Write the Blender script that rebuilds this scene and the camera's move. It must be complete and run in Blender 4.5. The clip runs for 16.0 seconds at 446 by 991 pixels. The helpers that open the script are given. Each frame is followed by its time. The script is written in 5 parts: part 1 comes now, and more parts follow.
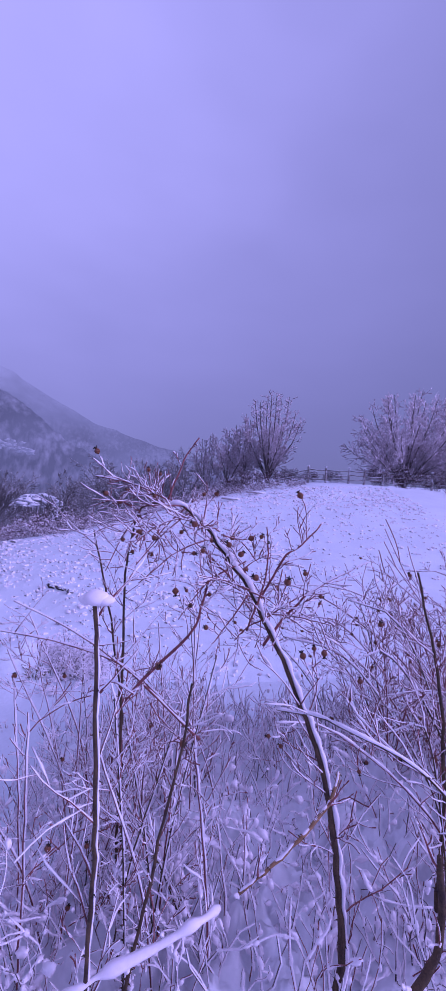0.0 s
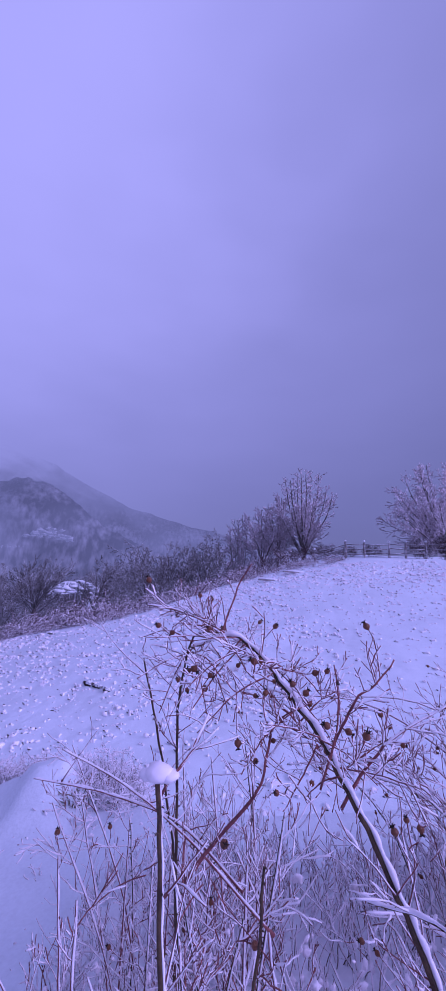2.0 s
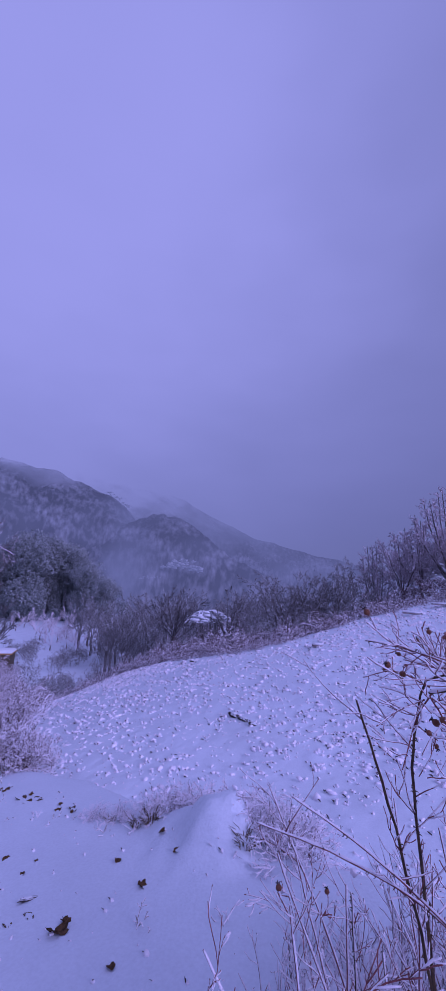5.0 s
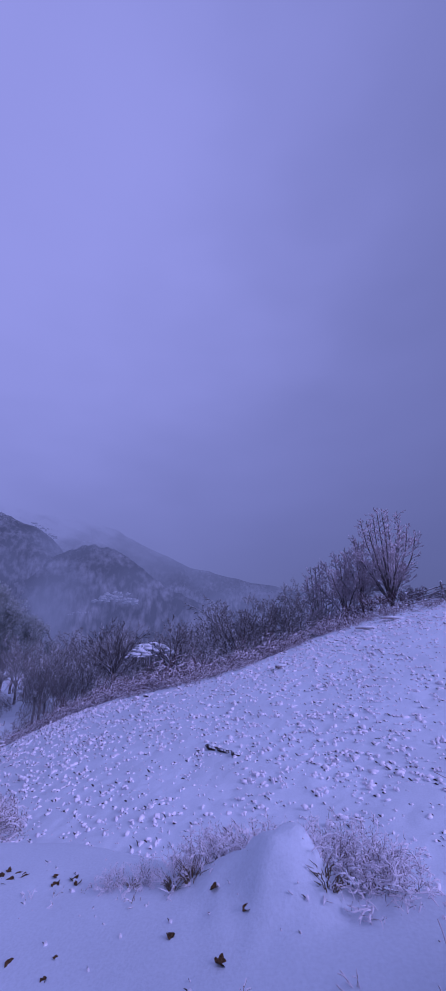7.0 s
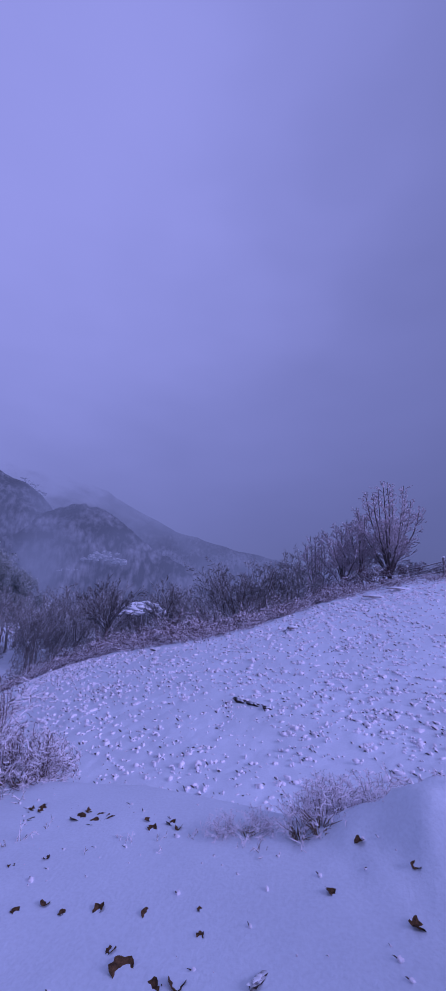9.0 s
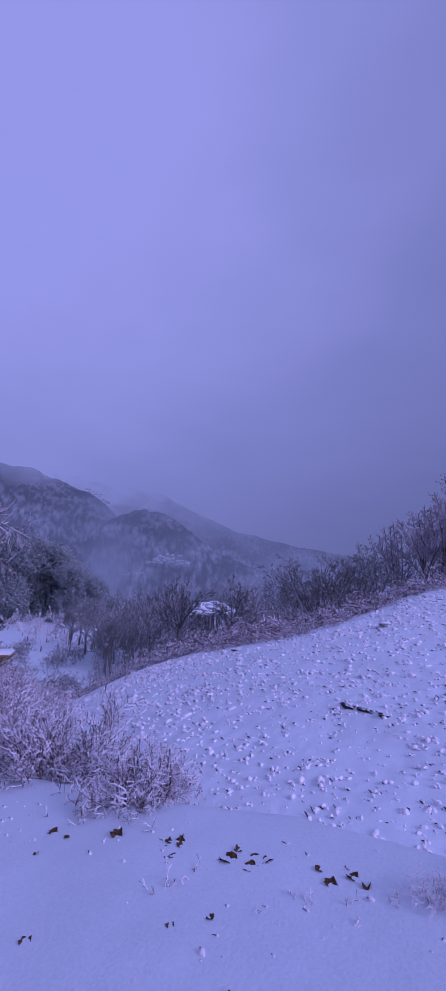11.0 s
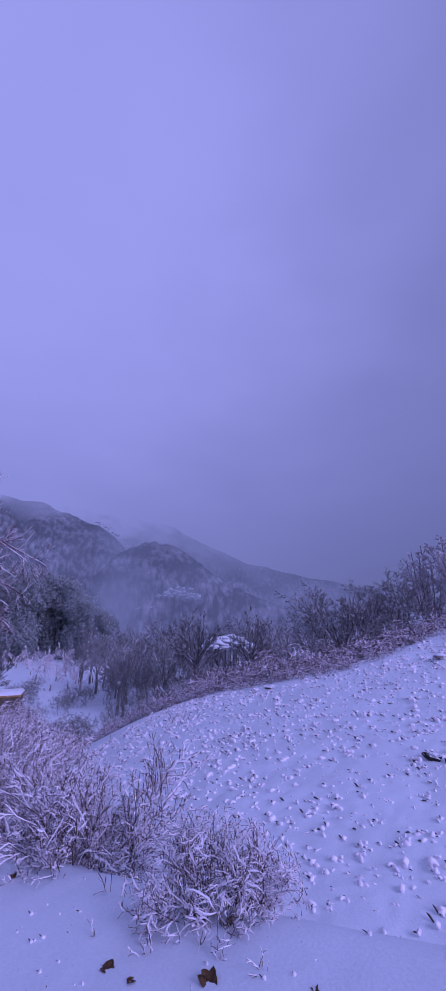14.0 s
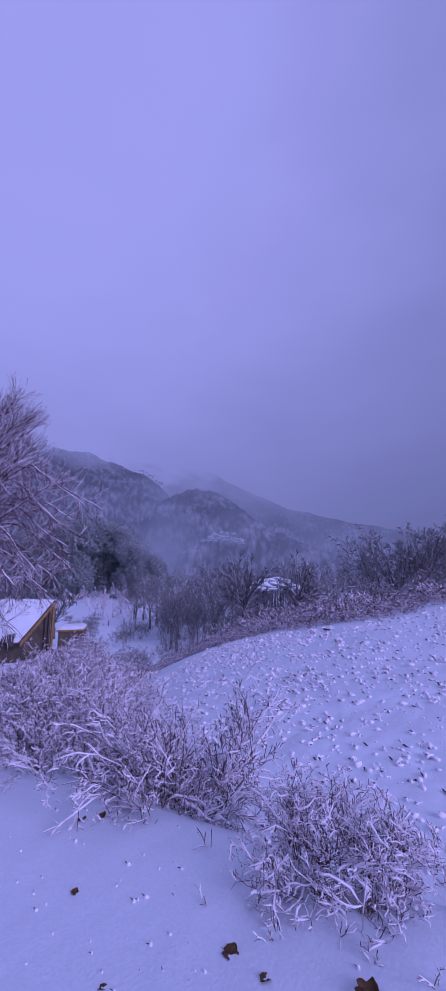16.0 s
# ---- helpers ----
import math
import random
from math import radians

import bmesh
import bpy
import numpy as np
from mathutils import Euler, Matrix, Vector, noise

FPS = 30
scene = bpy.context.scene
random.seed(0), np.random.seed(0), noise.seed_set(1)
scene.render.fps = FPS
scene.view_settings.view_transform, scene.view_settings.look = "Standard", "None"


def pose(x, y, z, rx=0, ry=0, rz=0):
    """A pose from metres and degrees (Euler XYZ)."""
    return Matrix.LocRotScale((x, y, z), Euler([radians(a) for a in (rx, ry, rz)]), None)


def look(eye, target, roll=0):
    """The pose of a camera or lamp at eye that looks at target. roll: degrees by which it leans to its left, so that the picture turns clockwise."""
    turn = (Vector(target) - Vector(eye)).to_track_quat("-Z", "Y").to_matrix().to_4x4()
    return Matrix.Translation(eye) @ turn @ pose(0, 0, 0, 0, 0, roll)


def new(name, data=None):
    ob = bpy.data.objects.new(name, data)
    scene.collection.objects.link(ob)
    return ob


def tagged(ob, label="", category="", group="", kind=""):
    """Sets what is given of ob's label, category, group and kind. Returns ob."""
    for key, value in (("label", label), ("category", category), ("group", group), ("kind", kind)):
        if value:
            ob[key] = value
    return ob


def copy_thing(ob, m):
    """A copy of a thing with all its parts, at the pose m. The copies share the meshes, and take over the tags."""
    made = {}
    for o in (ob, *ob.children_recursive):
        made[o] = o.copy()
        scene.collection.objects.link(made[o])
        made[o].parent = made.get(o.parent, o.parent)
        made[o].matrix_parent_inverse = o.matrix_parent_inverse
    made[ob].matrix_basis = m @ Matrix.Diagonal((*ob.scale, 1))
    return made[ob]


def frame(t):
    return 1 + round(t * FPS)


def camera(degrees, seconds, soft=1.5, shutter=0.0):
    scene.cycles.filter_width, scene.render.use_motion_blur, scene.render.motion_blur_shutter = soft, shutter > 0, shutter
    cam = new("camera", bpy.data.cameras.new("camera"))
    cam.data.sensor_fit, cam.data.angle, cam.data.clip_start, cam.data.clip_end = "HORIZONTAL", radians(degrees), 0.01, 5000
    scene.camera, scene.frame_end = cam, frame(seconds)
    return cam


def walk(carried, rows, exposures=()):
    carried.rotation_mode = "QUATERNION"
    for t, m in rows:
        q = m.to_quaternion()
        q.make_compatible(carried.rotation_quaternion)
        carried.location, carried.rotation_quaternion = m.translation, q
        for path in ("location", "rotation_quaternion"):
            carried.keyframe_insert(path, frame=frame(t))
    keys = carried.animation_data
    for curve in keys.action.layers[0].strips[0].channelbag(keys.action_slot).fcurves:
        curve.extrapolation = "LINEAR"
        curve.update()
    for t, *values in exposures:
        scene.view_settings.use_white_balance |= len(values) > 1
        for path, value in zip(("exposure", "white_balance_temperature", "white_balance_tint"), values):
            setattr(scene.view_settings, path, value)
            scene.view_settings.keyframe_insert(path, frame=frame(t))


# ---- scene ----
cam = camera(59.09, 16.0)
PATH = [
    (0, (0.001, 0.003, 1.409), (-0.009, 2.003, 1.392), 4.24),
    (0.5, (0.003, -0.012, 1.463), (0.029, 1.984, 1.589), 3.65),
    (1, (-0.008, -0.020, 1.492), (-0.034, 1.970, 1.688), 2.04),
    (1.5, (-0.027, -0.010, 1.515), (-0.140, 1.970, 1.774), 1.30),
    (2, (-0.066, 0.009, 1.551), (-0.258, 1.966, 1.917), 1.80),
    (2.5, (-0.135, -0.009, 1.550), (-0.371, 1.947, 1.893), 0.31),
    (3, (-0.187, -0.058, 1.587), (-0.451, 1.889, 1.958), 1.54),
    (3.5, (-0.229, -0.082, 1.607), (-0.646, 1.823, 2.050), 1.69),
    (4, (-0.251, -0.073, 1.612), (-0.885, 1.761, 2.096), 2.32),
    (4.5, (-0.248, -0.055, 1.590), (-1.004, 1.721, 2.115), 2.80),
    (4.7, (-0.264, -0.029, 1.568), (-1.049, 1.744, 2.057), 2.20),
    (6.8, (-1.226, 0.143, 1.349), (-1.741, 1.980, 1.949), 0.92),
    (7, (-1.317, 0.148, 1.293), (-1.767, 1.991, 1.924), -1.15),
    (7.5, (-1.575, 0.179, 1.153), (-1.873, 2.083, 1.690), -0.83),
    (8, (-1.882, 0.296, 1.094), (-2.267, 2.212, 1.522), 3.65),
    (8.2, (-1.997, 0.332, 1.091), (-2.370, 2.238, 1.568), 3.29),
    (10.3, (-3.108, 0.713, 0.987), (-3.617, 2.590, 1.453), -0.50),
    (10.5, (-3.151, 0.774, 0.989), (-3.678, 2.648, 1.449), -0.81),
    (11, (-3.248, 0.875, 1.014), (-3.928, 2.697, 1.479), 0.06),
    (11.5, (-3.409, 0.923, 0.985), (-4.171, 2.713, 1.449), 0.15),
    (12, (-3.577, 0.960, 0.973), (-4.367, 2.749, 1.392), 0.24),
    (12.5, (-3.737, 1.054, 0.960), (-4.584, 2.780, 1.510), -0.75),
    (13, (-3.914, 1.192, 0.943), (-4.715, 2.938, 1.500), -1.27),
    (13.5, (-4.081, 1.320, 0.917), (-4.792, 3.139, 1.347), -0.79),
    (14, (-4.218, 1.509, 0.900), (-4.921, 3.275, 1.519), -0.68),
    (14.5, (-4.400, 1.661, 0.903), (-5.164, 3.430, 1.441), 0.31),
    (15, (-4.547, 1.788, 0.898), (-5.267, 3.608, 1.310), -0.26),
    (15.5, (-4.720, 1.966, 0.900), (-5.561, 3.721, 1.360), -1.20),
    (16, (-4.959, 2.039, 0.846), (-5.878, 3.778, 1.205), -0.30),
]
LIGHT = [(0.0, 0.52, 4880, 69), (2.0, 0.38, 4800, 66), (4.5, 0.11, 4720, 62), (7.0, -0.01, 4610, 57), (13.0, 0.03, 4630, 59), (13.5, 0.03, 4640, 59), (14.0, 0.10, 4660, 60), (14.5, 0.05, 4660, 60), (15.5, 0.14, 4680, 61), (16.0, 0.14, 4690, 61)]
walk(cam, [(t, look(eye, target, roll)) for t, eye, target, roll in PATH], LIGHT)

# ---- world and light ----
SUN_AZ, SUN_EL = -112.0, 26.0        # degrees to the left of +y, and up: veiled, behind the walker's right shoulder
GLOW = Vector((-0.555, 0.266, 0.788))  # the thinnest part of the cloud
SUN_DIR = Vector((-math.sin(radians(SUN_AZ)) * math.cos(radians(SUN_EL)), math.cos(radians(SUN_AZ)) * math.cos(radians(SUN_EL)), math.sin(radians(SUN_EL))))


def build_world():
    world = bpy.data.worlds.new("overcast_sky")
    scene.world = world
    world.use_nodes = True
    nt = world.node_tree
    nt.nodes.clear()
    out = nt.nodes.new("ShaderNodeOutputWorld")
    both = nt.nodes.new("ShaderNodeAddShader")
    sky = nt.nodes.new("ShaderNodeTexSky")
    sky.sky_type, sky.sun_disc = "NISHITA", False
    sky.sun_elevation, sky.sun_rotation = radians(SUN_EL), radians(-SUN_AZ)
    sky.air_density, sky.dust_density, sky.altitude = 1.0, 1.0, 900
    clear = nt.nodes.new("ShaderNodeBackground")
    clear.inputs["Strength"].default_value = 0.003
    nt.links.new(sky.outputs[0], clear.inputs["Color"])
    # the cloud layer: brighter where it is thin, darker towards the far side and the misty horizon
    tc = nt.nodes.new("ShaderNodeTexCoord")
    dot = nt.nodes.new("ShaderNodeVectorMath")
    dot.operation = "DOT_PRODUCT"
    dot.inputs[1].default_value = GLOW
    nt.links.new(tc.outputs["Generated"], dot.inputs[0])
    warp = nt.nodes.new("ShaderNodeTexNoise")
    warp.inputs["Scale"].default_value, warp.inputs["Detail"].default_value = 2.2, 3.0
    stretch = nt.nodes.new("ShaderNodeVectorMath")
    stretch.operation = "MULTIPLY"
    stretch.inputs[1].default_value = (1.0, 1.0, 2.2)
    nt.links.new(tc.outputs["Generated"], stretch.inputs[0])
    nt.links.new(stretch.outputs[0], warp.inputs["Vector"])
    wob = nt.nodes.new("ShaderNodeMath")
    wob.operation = "MULTIPLY_ADD"
    wob.inputs[1].default_value, wob.inputs[2].default_value = 0.26, -0.13
    nt.links.new(warp.outputs["Fac"], wob.inputs[0])
    add = nt.nodes.new("ShaderNodeMath")
    add.operation = "ADD"
    nt.links.new(dot.outputs["Value"], add.inputs[0])
    nt.links.new(wob.outputs[0], add.inputs[1])
    ramp = nt.nodes.new("ShaderNodeValToRGB")
    ramp.color_ramp.interpolation = "B_SPLINE"
    el = ramp.color_ramp.elements
    el[0].position, el[0].color = 0.0, (0.126, 0.134, 0.157, 1)
    el[1].position, el[1].color = 1.0, (0.334, 0.331, 0.376, 1)
    for p, c in ((0.15, (0.136, 0.144, 0.168, 1)), (0.40, (0.170, 0.178, 0.207, 1)), (0.64, (0.204, 0.212, 0.246, 1)), (0.85, (0.288, 0.291, 0.333, 1))):
        e = el.new(p)
        e.color = c
    nt.links.new(add.outputs[0], ramp.inputs[0])
    # mist near the horizon
    sep = nt.nodes.new("ShaderNodeSeparateXYZ")
    nt.links.new(tc.outputs["Generated"], sep.inputs[0])
    low = nt.nodes.new("ShaderNodeMapRange")
    low.interpolation_type = "SMOOTHSTEP"
    low.inputs["From Min"].default_value, low.inputs["From Max"].default_value = 0.0, 0.45
    low.inputs["To Min"].default_value, low.inputs["To Max"].default_value = 0.79, 1.0
    nt.links.new(sep.outputs["Z"], low.inputs["Value"])
    mul = nt.nodes.new("ShaderNodeMix")
    mul.data_type, mul.blend_type = "RGBA", "MULTIPLY"
    mul.inputs["Factor"].default_value = 1.0
    nt.links.new(ramp.outputs[0], mul.inputs["A"])
    nt.links.new(low.outputs[0], mul.inputs["B"])
    cloud = nt.nodes.new("ShaderNodeBackground")
    cloud.inputs["Strength"].default_value = 1.0
    nt.links.new(mul.outputs["Result"], cloud.inputs["Color"])
    nt.links.new(clear.outputs[0], both.inputs[0])
    nt.links.new(cloud.outputs[0], both.inputs[1])
    nt.links.new(both.outputs[0], out.inputs["Surface"])


build_world()
sun = new("sun", bpy.data.lights.new("sun", "SUN"))
sun.data.energy, sun.data.angle, sun.data.color = 1.22, radians(28), (1.0, 0.90, 0.93)
sun.matrix_world = look(SUN_DIR * 50, (0, 0, 0))


# ---- materials ----
def material(name, base, rough=0.8, vary=0.25, scale=8.0, fine=80.0, bump=0.2, distance=0.01, spec=0.3, second=None, metal=0.0):
    m = bpy.data.materials.new(name)
    m.use_nodes = True
    nt = m.node_tree
    b = nt.nodes["Principled BSDF"]
    b.inputs["Roughness"].default_value, b.inputs["Metallic"].default_value = rough, metal
    b.inputs["Specular IOR Level"].default_value = spec
    tc = nt.nodes.new("ShaderNodeTexCoord")
    n1, n2 = nt.nodes.new("ShaderNodeTexNoise"), nt.nodes.new("ShaderNodeTexNoise")
    for n, s, d in ((n1, scale, 4.0), (n2, fine, 3.0)):
        n.inputs["Scale"].default_value, n.inputs["Detail"].default_value = s, d
        nt.links.new(tc.outputs["Object"], n.inputs["Vector"])
    mixn = nt.nodes.new("ShaderNodeMath")
    mixn.operation = "MULTIPLY_ADD"
    mixn.inputs[1].default_value, mixn.inputs[2].default_value = 0.6, 0.0
    nt.links.new(n1.outputs["Fac"], mixn.inputs[0])
    add = nt.nodes.new("ShaderNodeMath")
    add.operation = "MULTIPLY_ADD"
    add.inputs[1].default_value = 0.4
    nt.links.new(n2.outputs["Fac"], add.inputs[0])
    nt.links.new(mixn.outputs[0], add.inputs[2])
    ramp = nt.nodes.new("ShaderNodeValToRGB")
    el = ramp.color_ramp.elements
    dark = tuple(c * (1 - vary) for c in base)
    light = second or tuple(min(1.0, c * (1 + vary)) for c in base)
    el[0].position, el[0].color = 0.36, (*dark, 1)
    el[1].position, el[1].color = 0.64, (*light, 1)
    nt.links.new(add.outputs[0], ramp.inputs[0])
    nt.links.new(ramp.outputs[0], b.inputs["Base Color"])
    if bump:
        bm = nt.nodes.new("ShaderNodeBump")
        bm.inputs["Strength"].default_value, bm.inputs["Distance"].default_value = bump, distance
        nt.links.new(add.outputs[0], bm.inputs["Height"])
        nt.links.new(bm.outputs[0], b.inputs["Normal"])
    return m


def snowed(m, cover=0.45, soft=0.35, patch=30.0, white=(0.80, 0.82, 0.86)):
    """Lays fresh snow on the upward sides of a material."""
    nt = m.node_tree
    b = nt.nodes["Principled BSDF"]
    old = b.inputs["Base Color"].links[0].from_socket
    geo, sep = nt.nodes.new("ShaderNodeNewGeometry"), nt.nodes.new("ShaderNodeSeparateXYZ")
    nt.links.new(geo.outputs["True Normal"], sep.inputs[0])
    tc, ns = nt.nodes.new("ShaderNodeTexCoord"), nt.nodes.new("ShaderNodeTexNoise")
    ns.inputs["Scale"].default_value = patch
    nt.links.new(tc.outputs["Object"], ns.inputs["Vector"])
    add = nt.nodes.new("ShaderNodeMath")
    add.operation = "MULTIPLY_ADD"
    add.inputs[1].default_value = 1.2
    nt.links.new(ns.outputs["Fac"], add.inputs[0])
    nt.links.new(sep.outputs["Z"], add.inputs[2])
    rng = nt.nodes.new("ShaderNodeMapRange")
    rng.inputs["From Min"].default_value, rng.inputs["From Max"].default_value = 0.6 + cover - soft, 0.6 + cover + soft
    nt.links.new(add.outputs[0], rng.inputs["Value"])
    mix = nt.nodes.new("ShaderNodeMix")
    mix.data_type = "RGBA"
    nt.links.new(rng.outputs[0], mix.inputs["Factor"])
    nt.links.new(old, mix.inputs["A"])
    mix.inputs["B"].default_value = (*white, 1)
    nt.links.new(mix.outputs["Result"], b.inputs["Base Color"])
    return m


M_SNOW = material("snow", (0.84, 0.85, 0.89), 0.55, 0.05, 1.2, 60, 0.25, 0.012, 0.35)
M_GROUND = material("snow_ground", (0.75, 0.80, 0.86), 0.6, 0.07, 0.7, 45, 0.5, 0.02, 0.3)
M_STEM = material("rose_bark", (0.080, 0.052, 0.046), 0.75, 0.5, 25, 260, 0.6, 0.002, 0.3, (0.13, 0.085, 0.045))
M_FROST = material("clinging_snow", (0.95, 0.89, 0.94), 0.6, 0.05, 6, 120, 0.3, 0.004, 0.3)
M_TWIG = material("red_twig", (0.19, 0.055, 0.070), 0.6, 0.4, 18, 200, 0.3, 0.001, 0.35, (0.36, 0.13, 0.115))
M_TWIGSNOW = snowed(material("snowy_twig", (0.085, 0.040, 0.040), 0.75, 0.4, 10, 90, 0.3, 0.002), 0.62, 0.20, 14, (0.93, 0.85, 0.90))
M_BRAMBLE = snowed(material("snowy_bramble", (0.10, 0.052, 0.062), 0.8, 0.45, 6, 60, 0.3, 0.003), 0.55, 0.22, 9, (0.93, 0.85, 0.90))
M_ORCHARD = material("dark_red_bark", (0.085, 0.042, 0.055), 0.8, 0.4, 6, 60, 0.4, 0.004, 0.25, (0.20, 0.10, 0.115))
M_BURIED = snowed(material("snow_coated_stalk", (0.10, 0.070, 0.072), 0.75, 0.4, 10, 90, 0.3, 0.002), 0.35, 0.35, 20, (0.93, 0.86, 0.91))
M_TREE = snowed(material("snowy_tree_bark", (0.24, 0.18, 0.185), 0.85, 0.4, 3, 30, 0.5, 0.01), -0.42, 0.35, 5, (0.93, 0.85, 0.90))
M_BARK = snowed(material("dark_tree_bark", (0.15, 0.13, 0.125), 0.85, 0.4, 3, 30, 0.5, 0.01), 0.45, 0.3, 5)
M_GREYBARK = snowed(material("grey_tree_bark", (0.16, 0.15, 0.15), 0.9, 0.3, 1.0, 12, 0.3, 0.02, 0.1), 0.60, 0.35, 2.0)
M_WOODS = snowed(material("frosted_bare_wood", (0.25, 0.24, 0.24), 0.9, 0.25, 0.5, 9, 0.3, 0.03, 0.1), 0.60, 0.40, 1.5)
M_CONIFER = snowed(material("grey_green_evergreen", (0.23, 0.26, 0.25), 1.0, 0.2, 0.8, 5, 0.2, 0.05, 0.05), 0.70, 0.45, 0.8)
M_HIP = material("rosehip_skin", (0.16, 0.035, 0.022), 0.45, 0.5, 60, 300, 0.4, 0.002, 0.5, (0.24, 0.09, 0.03))
M_CALYX = material("rosehip_calyx", (0.035, 0.024, 0.020), 0.8, 0.4, 60, 300, 0.3, 0.001)
M_CUT = material("peeled_wood", (0.26, 0.15, 0.075), 0.7, 0.35, 30, 200, 0.4, 0.001)
M_LEAF = material("dead_leaf", (0.055, 0.034, 0.018), 0.8, 0.5, 3.0, 14, 0.5, 0.05, 0.2, (0.17, 0.095, 0.042))
M_GRASS = material("dead_grass", (0.22, 0.16, 0.11), 0.8, 0.45, 6, 90, 0.2, 0.001, 0.2, (0.26, 0.19, 0.12))
M_LITTER = material("dark_litter", (0.075, 0.055, 0.060), 0.85, 0.5, 8, 60, 0.4, 0.003)
M_LOG = snowed(material("rotten_log", (0.040, 0.030, 0.030), 0.85, 0.5, 14, 120, 0.8, 0.006), 0.80, 0.2, 10)
M_FENCE = snowed(material("weathered_fence_wood", (0.20, 0.165, 0.165), 0.85, 0.35, 6, 60, 0.5, 0.004), 0.20, 0.25, 8)
M_WALL = material("rough_house_wall", (0.13, 0.105, 0.075), 0.9, 0.3, 1.5, 25, 0.4, 0.01)
M_FASCIA = material("yellow_timber", (0.36, 0.215, 0.07), 0.7, 0.3, 3, 40, 0.3, 0.004)
M_DARKWOOD = material("dark_timber", (0.09, 0.075, 0.065), 0.85, 0.3, 3, 40, 0.4, 0.004)


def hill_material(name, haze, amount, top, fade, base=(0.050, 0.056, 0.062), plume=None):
    """Wooded slopes with snow between trees; haze painted in as glow, tops faded out."""
    m = bpy.data.materials.new(name)
    m.use_nodes = True
    nt = m.node_tree
    nt.nodes.clear()
    out = nt.nodes.new("ShaderNodeOutputMaterial")
    tc = nt.nodes.new("ShaderNodeTexCoord")
    st = nt.nodes.new("ShaderNodeMapping")
    st.inputs["Scale"].default_value = (0.11, 0.040, 1.0)
    nt.links.new(tc.outputs["UV"], st.inputs["Vector"])
    n1, n2 = nt.nodes.new("ShaderNodeTexNoise"), nt.nodes.new("ShaderNodeTexNoise")
    n1.inputs["Scale"].default_value, n1.inputs["Detail"].default_value = 3.0, 6.0
    n2.inputs["Scale"].default_value, n2.inputs["Detail"].default_value = 0.035, 4.0
    nt.links.new(st.outputs[0], n1.inputs["Vector"])
    nt.links.new(tc.outputs["UV"], n2.inputs["Vector"])
    mul = nt.nodes.new("ShaderNodeMath")
    mul.operation = "MULTIPLY"
    nt.links.new(n1.outputs["Fac"], mul.inputs[0])
    nt.links.new(n2.outputs["Fac"], mul.inputs[1])
    ramp = nt.nodes.new("ShaderNodeValToRGB")
    el = ramp.color_ramp.elements
    el[0].position, el[0].color = 0.20, (*base, 1)
    el[1].position, el[1].color = 0.52, (0.50, 0.51, 0.55, 1)
    nt.links.new(mul.outputs[0], ramp.inputs[0])
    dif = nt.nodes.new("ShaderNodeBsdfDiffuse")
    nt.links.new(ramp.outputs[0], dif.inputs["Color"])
    # aerial haze painted as emission over the slope colour, patchy by noise
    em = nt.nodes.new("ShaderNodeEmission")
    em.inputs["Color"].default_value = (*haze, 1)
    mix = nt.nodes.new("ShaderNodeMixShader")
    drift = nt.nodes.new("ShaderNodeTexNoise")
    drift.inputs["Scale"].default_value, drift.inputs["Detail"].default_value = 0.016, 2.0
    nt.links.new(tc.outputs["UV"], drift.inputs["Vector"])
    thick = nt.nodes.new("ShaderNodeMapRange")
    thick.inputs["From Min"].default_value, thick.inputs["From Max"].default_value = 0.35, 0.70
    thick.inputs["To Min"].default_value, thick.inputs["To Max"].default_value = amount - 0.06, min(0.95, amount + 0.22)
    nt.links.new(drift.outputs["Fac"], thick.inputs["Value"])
    haze_mix = thick.outputs[0]
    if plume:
        # a bank of mist in the gully, painted as extra haze glow
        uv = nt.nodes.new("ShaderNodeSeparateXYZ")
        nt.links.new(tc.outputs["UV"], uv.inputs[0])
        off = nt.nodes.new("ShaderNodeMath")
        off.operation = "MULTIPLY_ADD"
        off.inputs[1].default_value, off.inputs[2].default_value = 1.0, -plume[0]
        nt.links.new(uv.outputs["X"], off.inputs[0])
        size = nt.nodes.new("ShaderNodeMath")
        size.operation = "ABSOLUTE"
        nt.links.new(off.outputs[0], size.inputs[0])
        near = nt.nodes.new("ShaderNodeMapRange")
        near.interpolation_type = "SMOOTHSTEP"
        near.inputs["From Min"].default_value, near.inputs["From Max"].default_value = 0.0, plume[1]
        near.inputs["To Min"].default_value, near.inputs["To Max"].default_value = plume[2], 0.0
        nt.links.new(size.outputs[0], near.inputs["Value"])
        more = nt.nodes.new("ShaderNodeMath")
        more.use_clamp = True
        nt.links.new(haze_mix, more.inputs[0])
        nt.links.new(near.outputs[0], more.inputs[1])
        haze_mix = more.outputs[0]
    nt.links.new(haze_mix, mix.inputs[0])
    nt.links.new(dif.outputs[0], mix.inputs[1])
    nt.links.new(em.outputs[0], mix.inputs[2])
    # the tops turn transparent with height, painted in place of cloud
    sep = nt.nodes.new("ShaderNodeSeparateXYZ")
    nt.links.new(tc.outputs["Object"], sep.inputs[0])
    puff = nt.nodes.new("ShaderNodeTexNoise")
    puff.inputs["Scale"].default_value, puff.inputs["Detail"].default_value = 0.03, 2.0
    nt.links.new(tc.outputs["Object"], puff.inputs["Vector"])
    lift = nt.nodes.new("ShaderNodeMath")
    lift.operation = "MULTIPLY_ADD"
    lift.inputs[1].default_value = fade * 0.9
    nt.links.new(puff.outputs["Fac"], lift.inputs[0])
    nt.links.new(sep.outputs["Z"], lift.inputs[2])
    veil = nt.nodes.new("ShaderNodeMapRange")
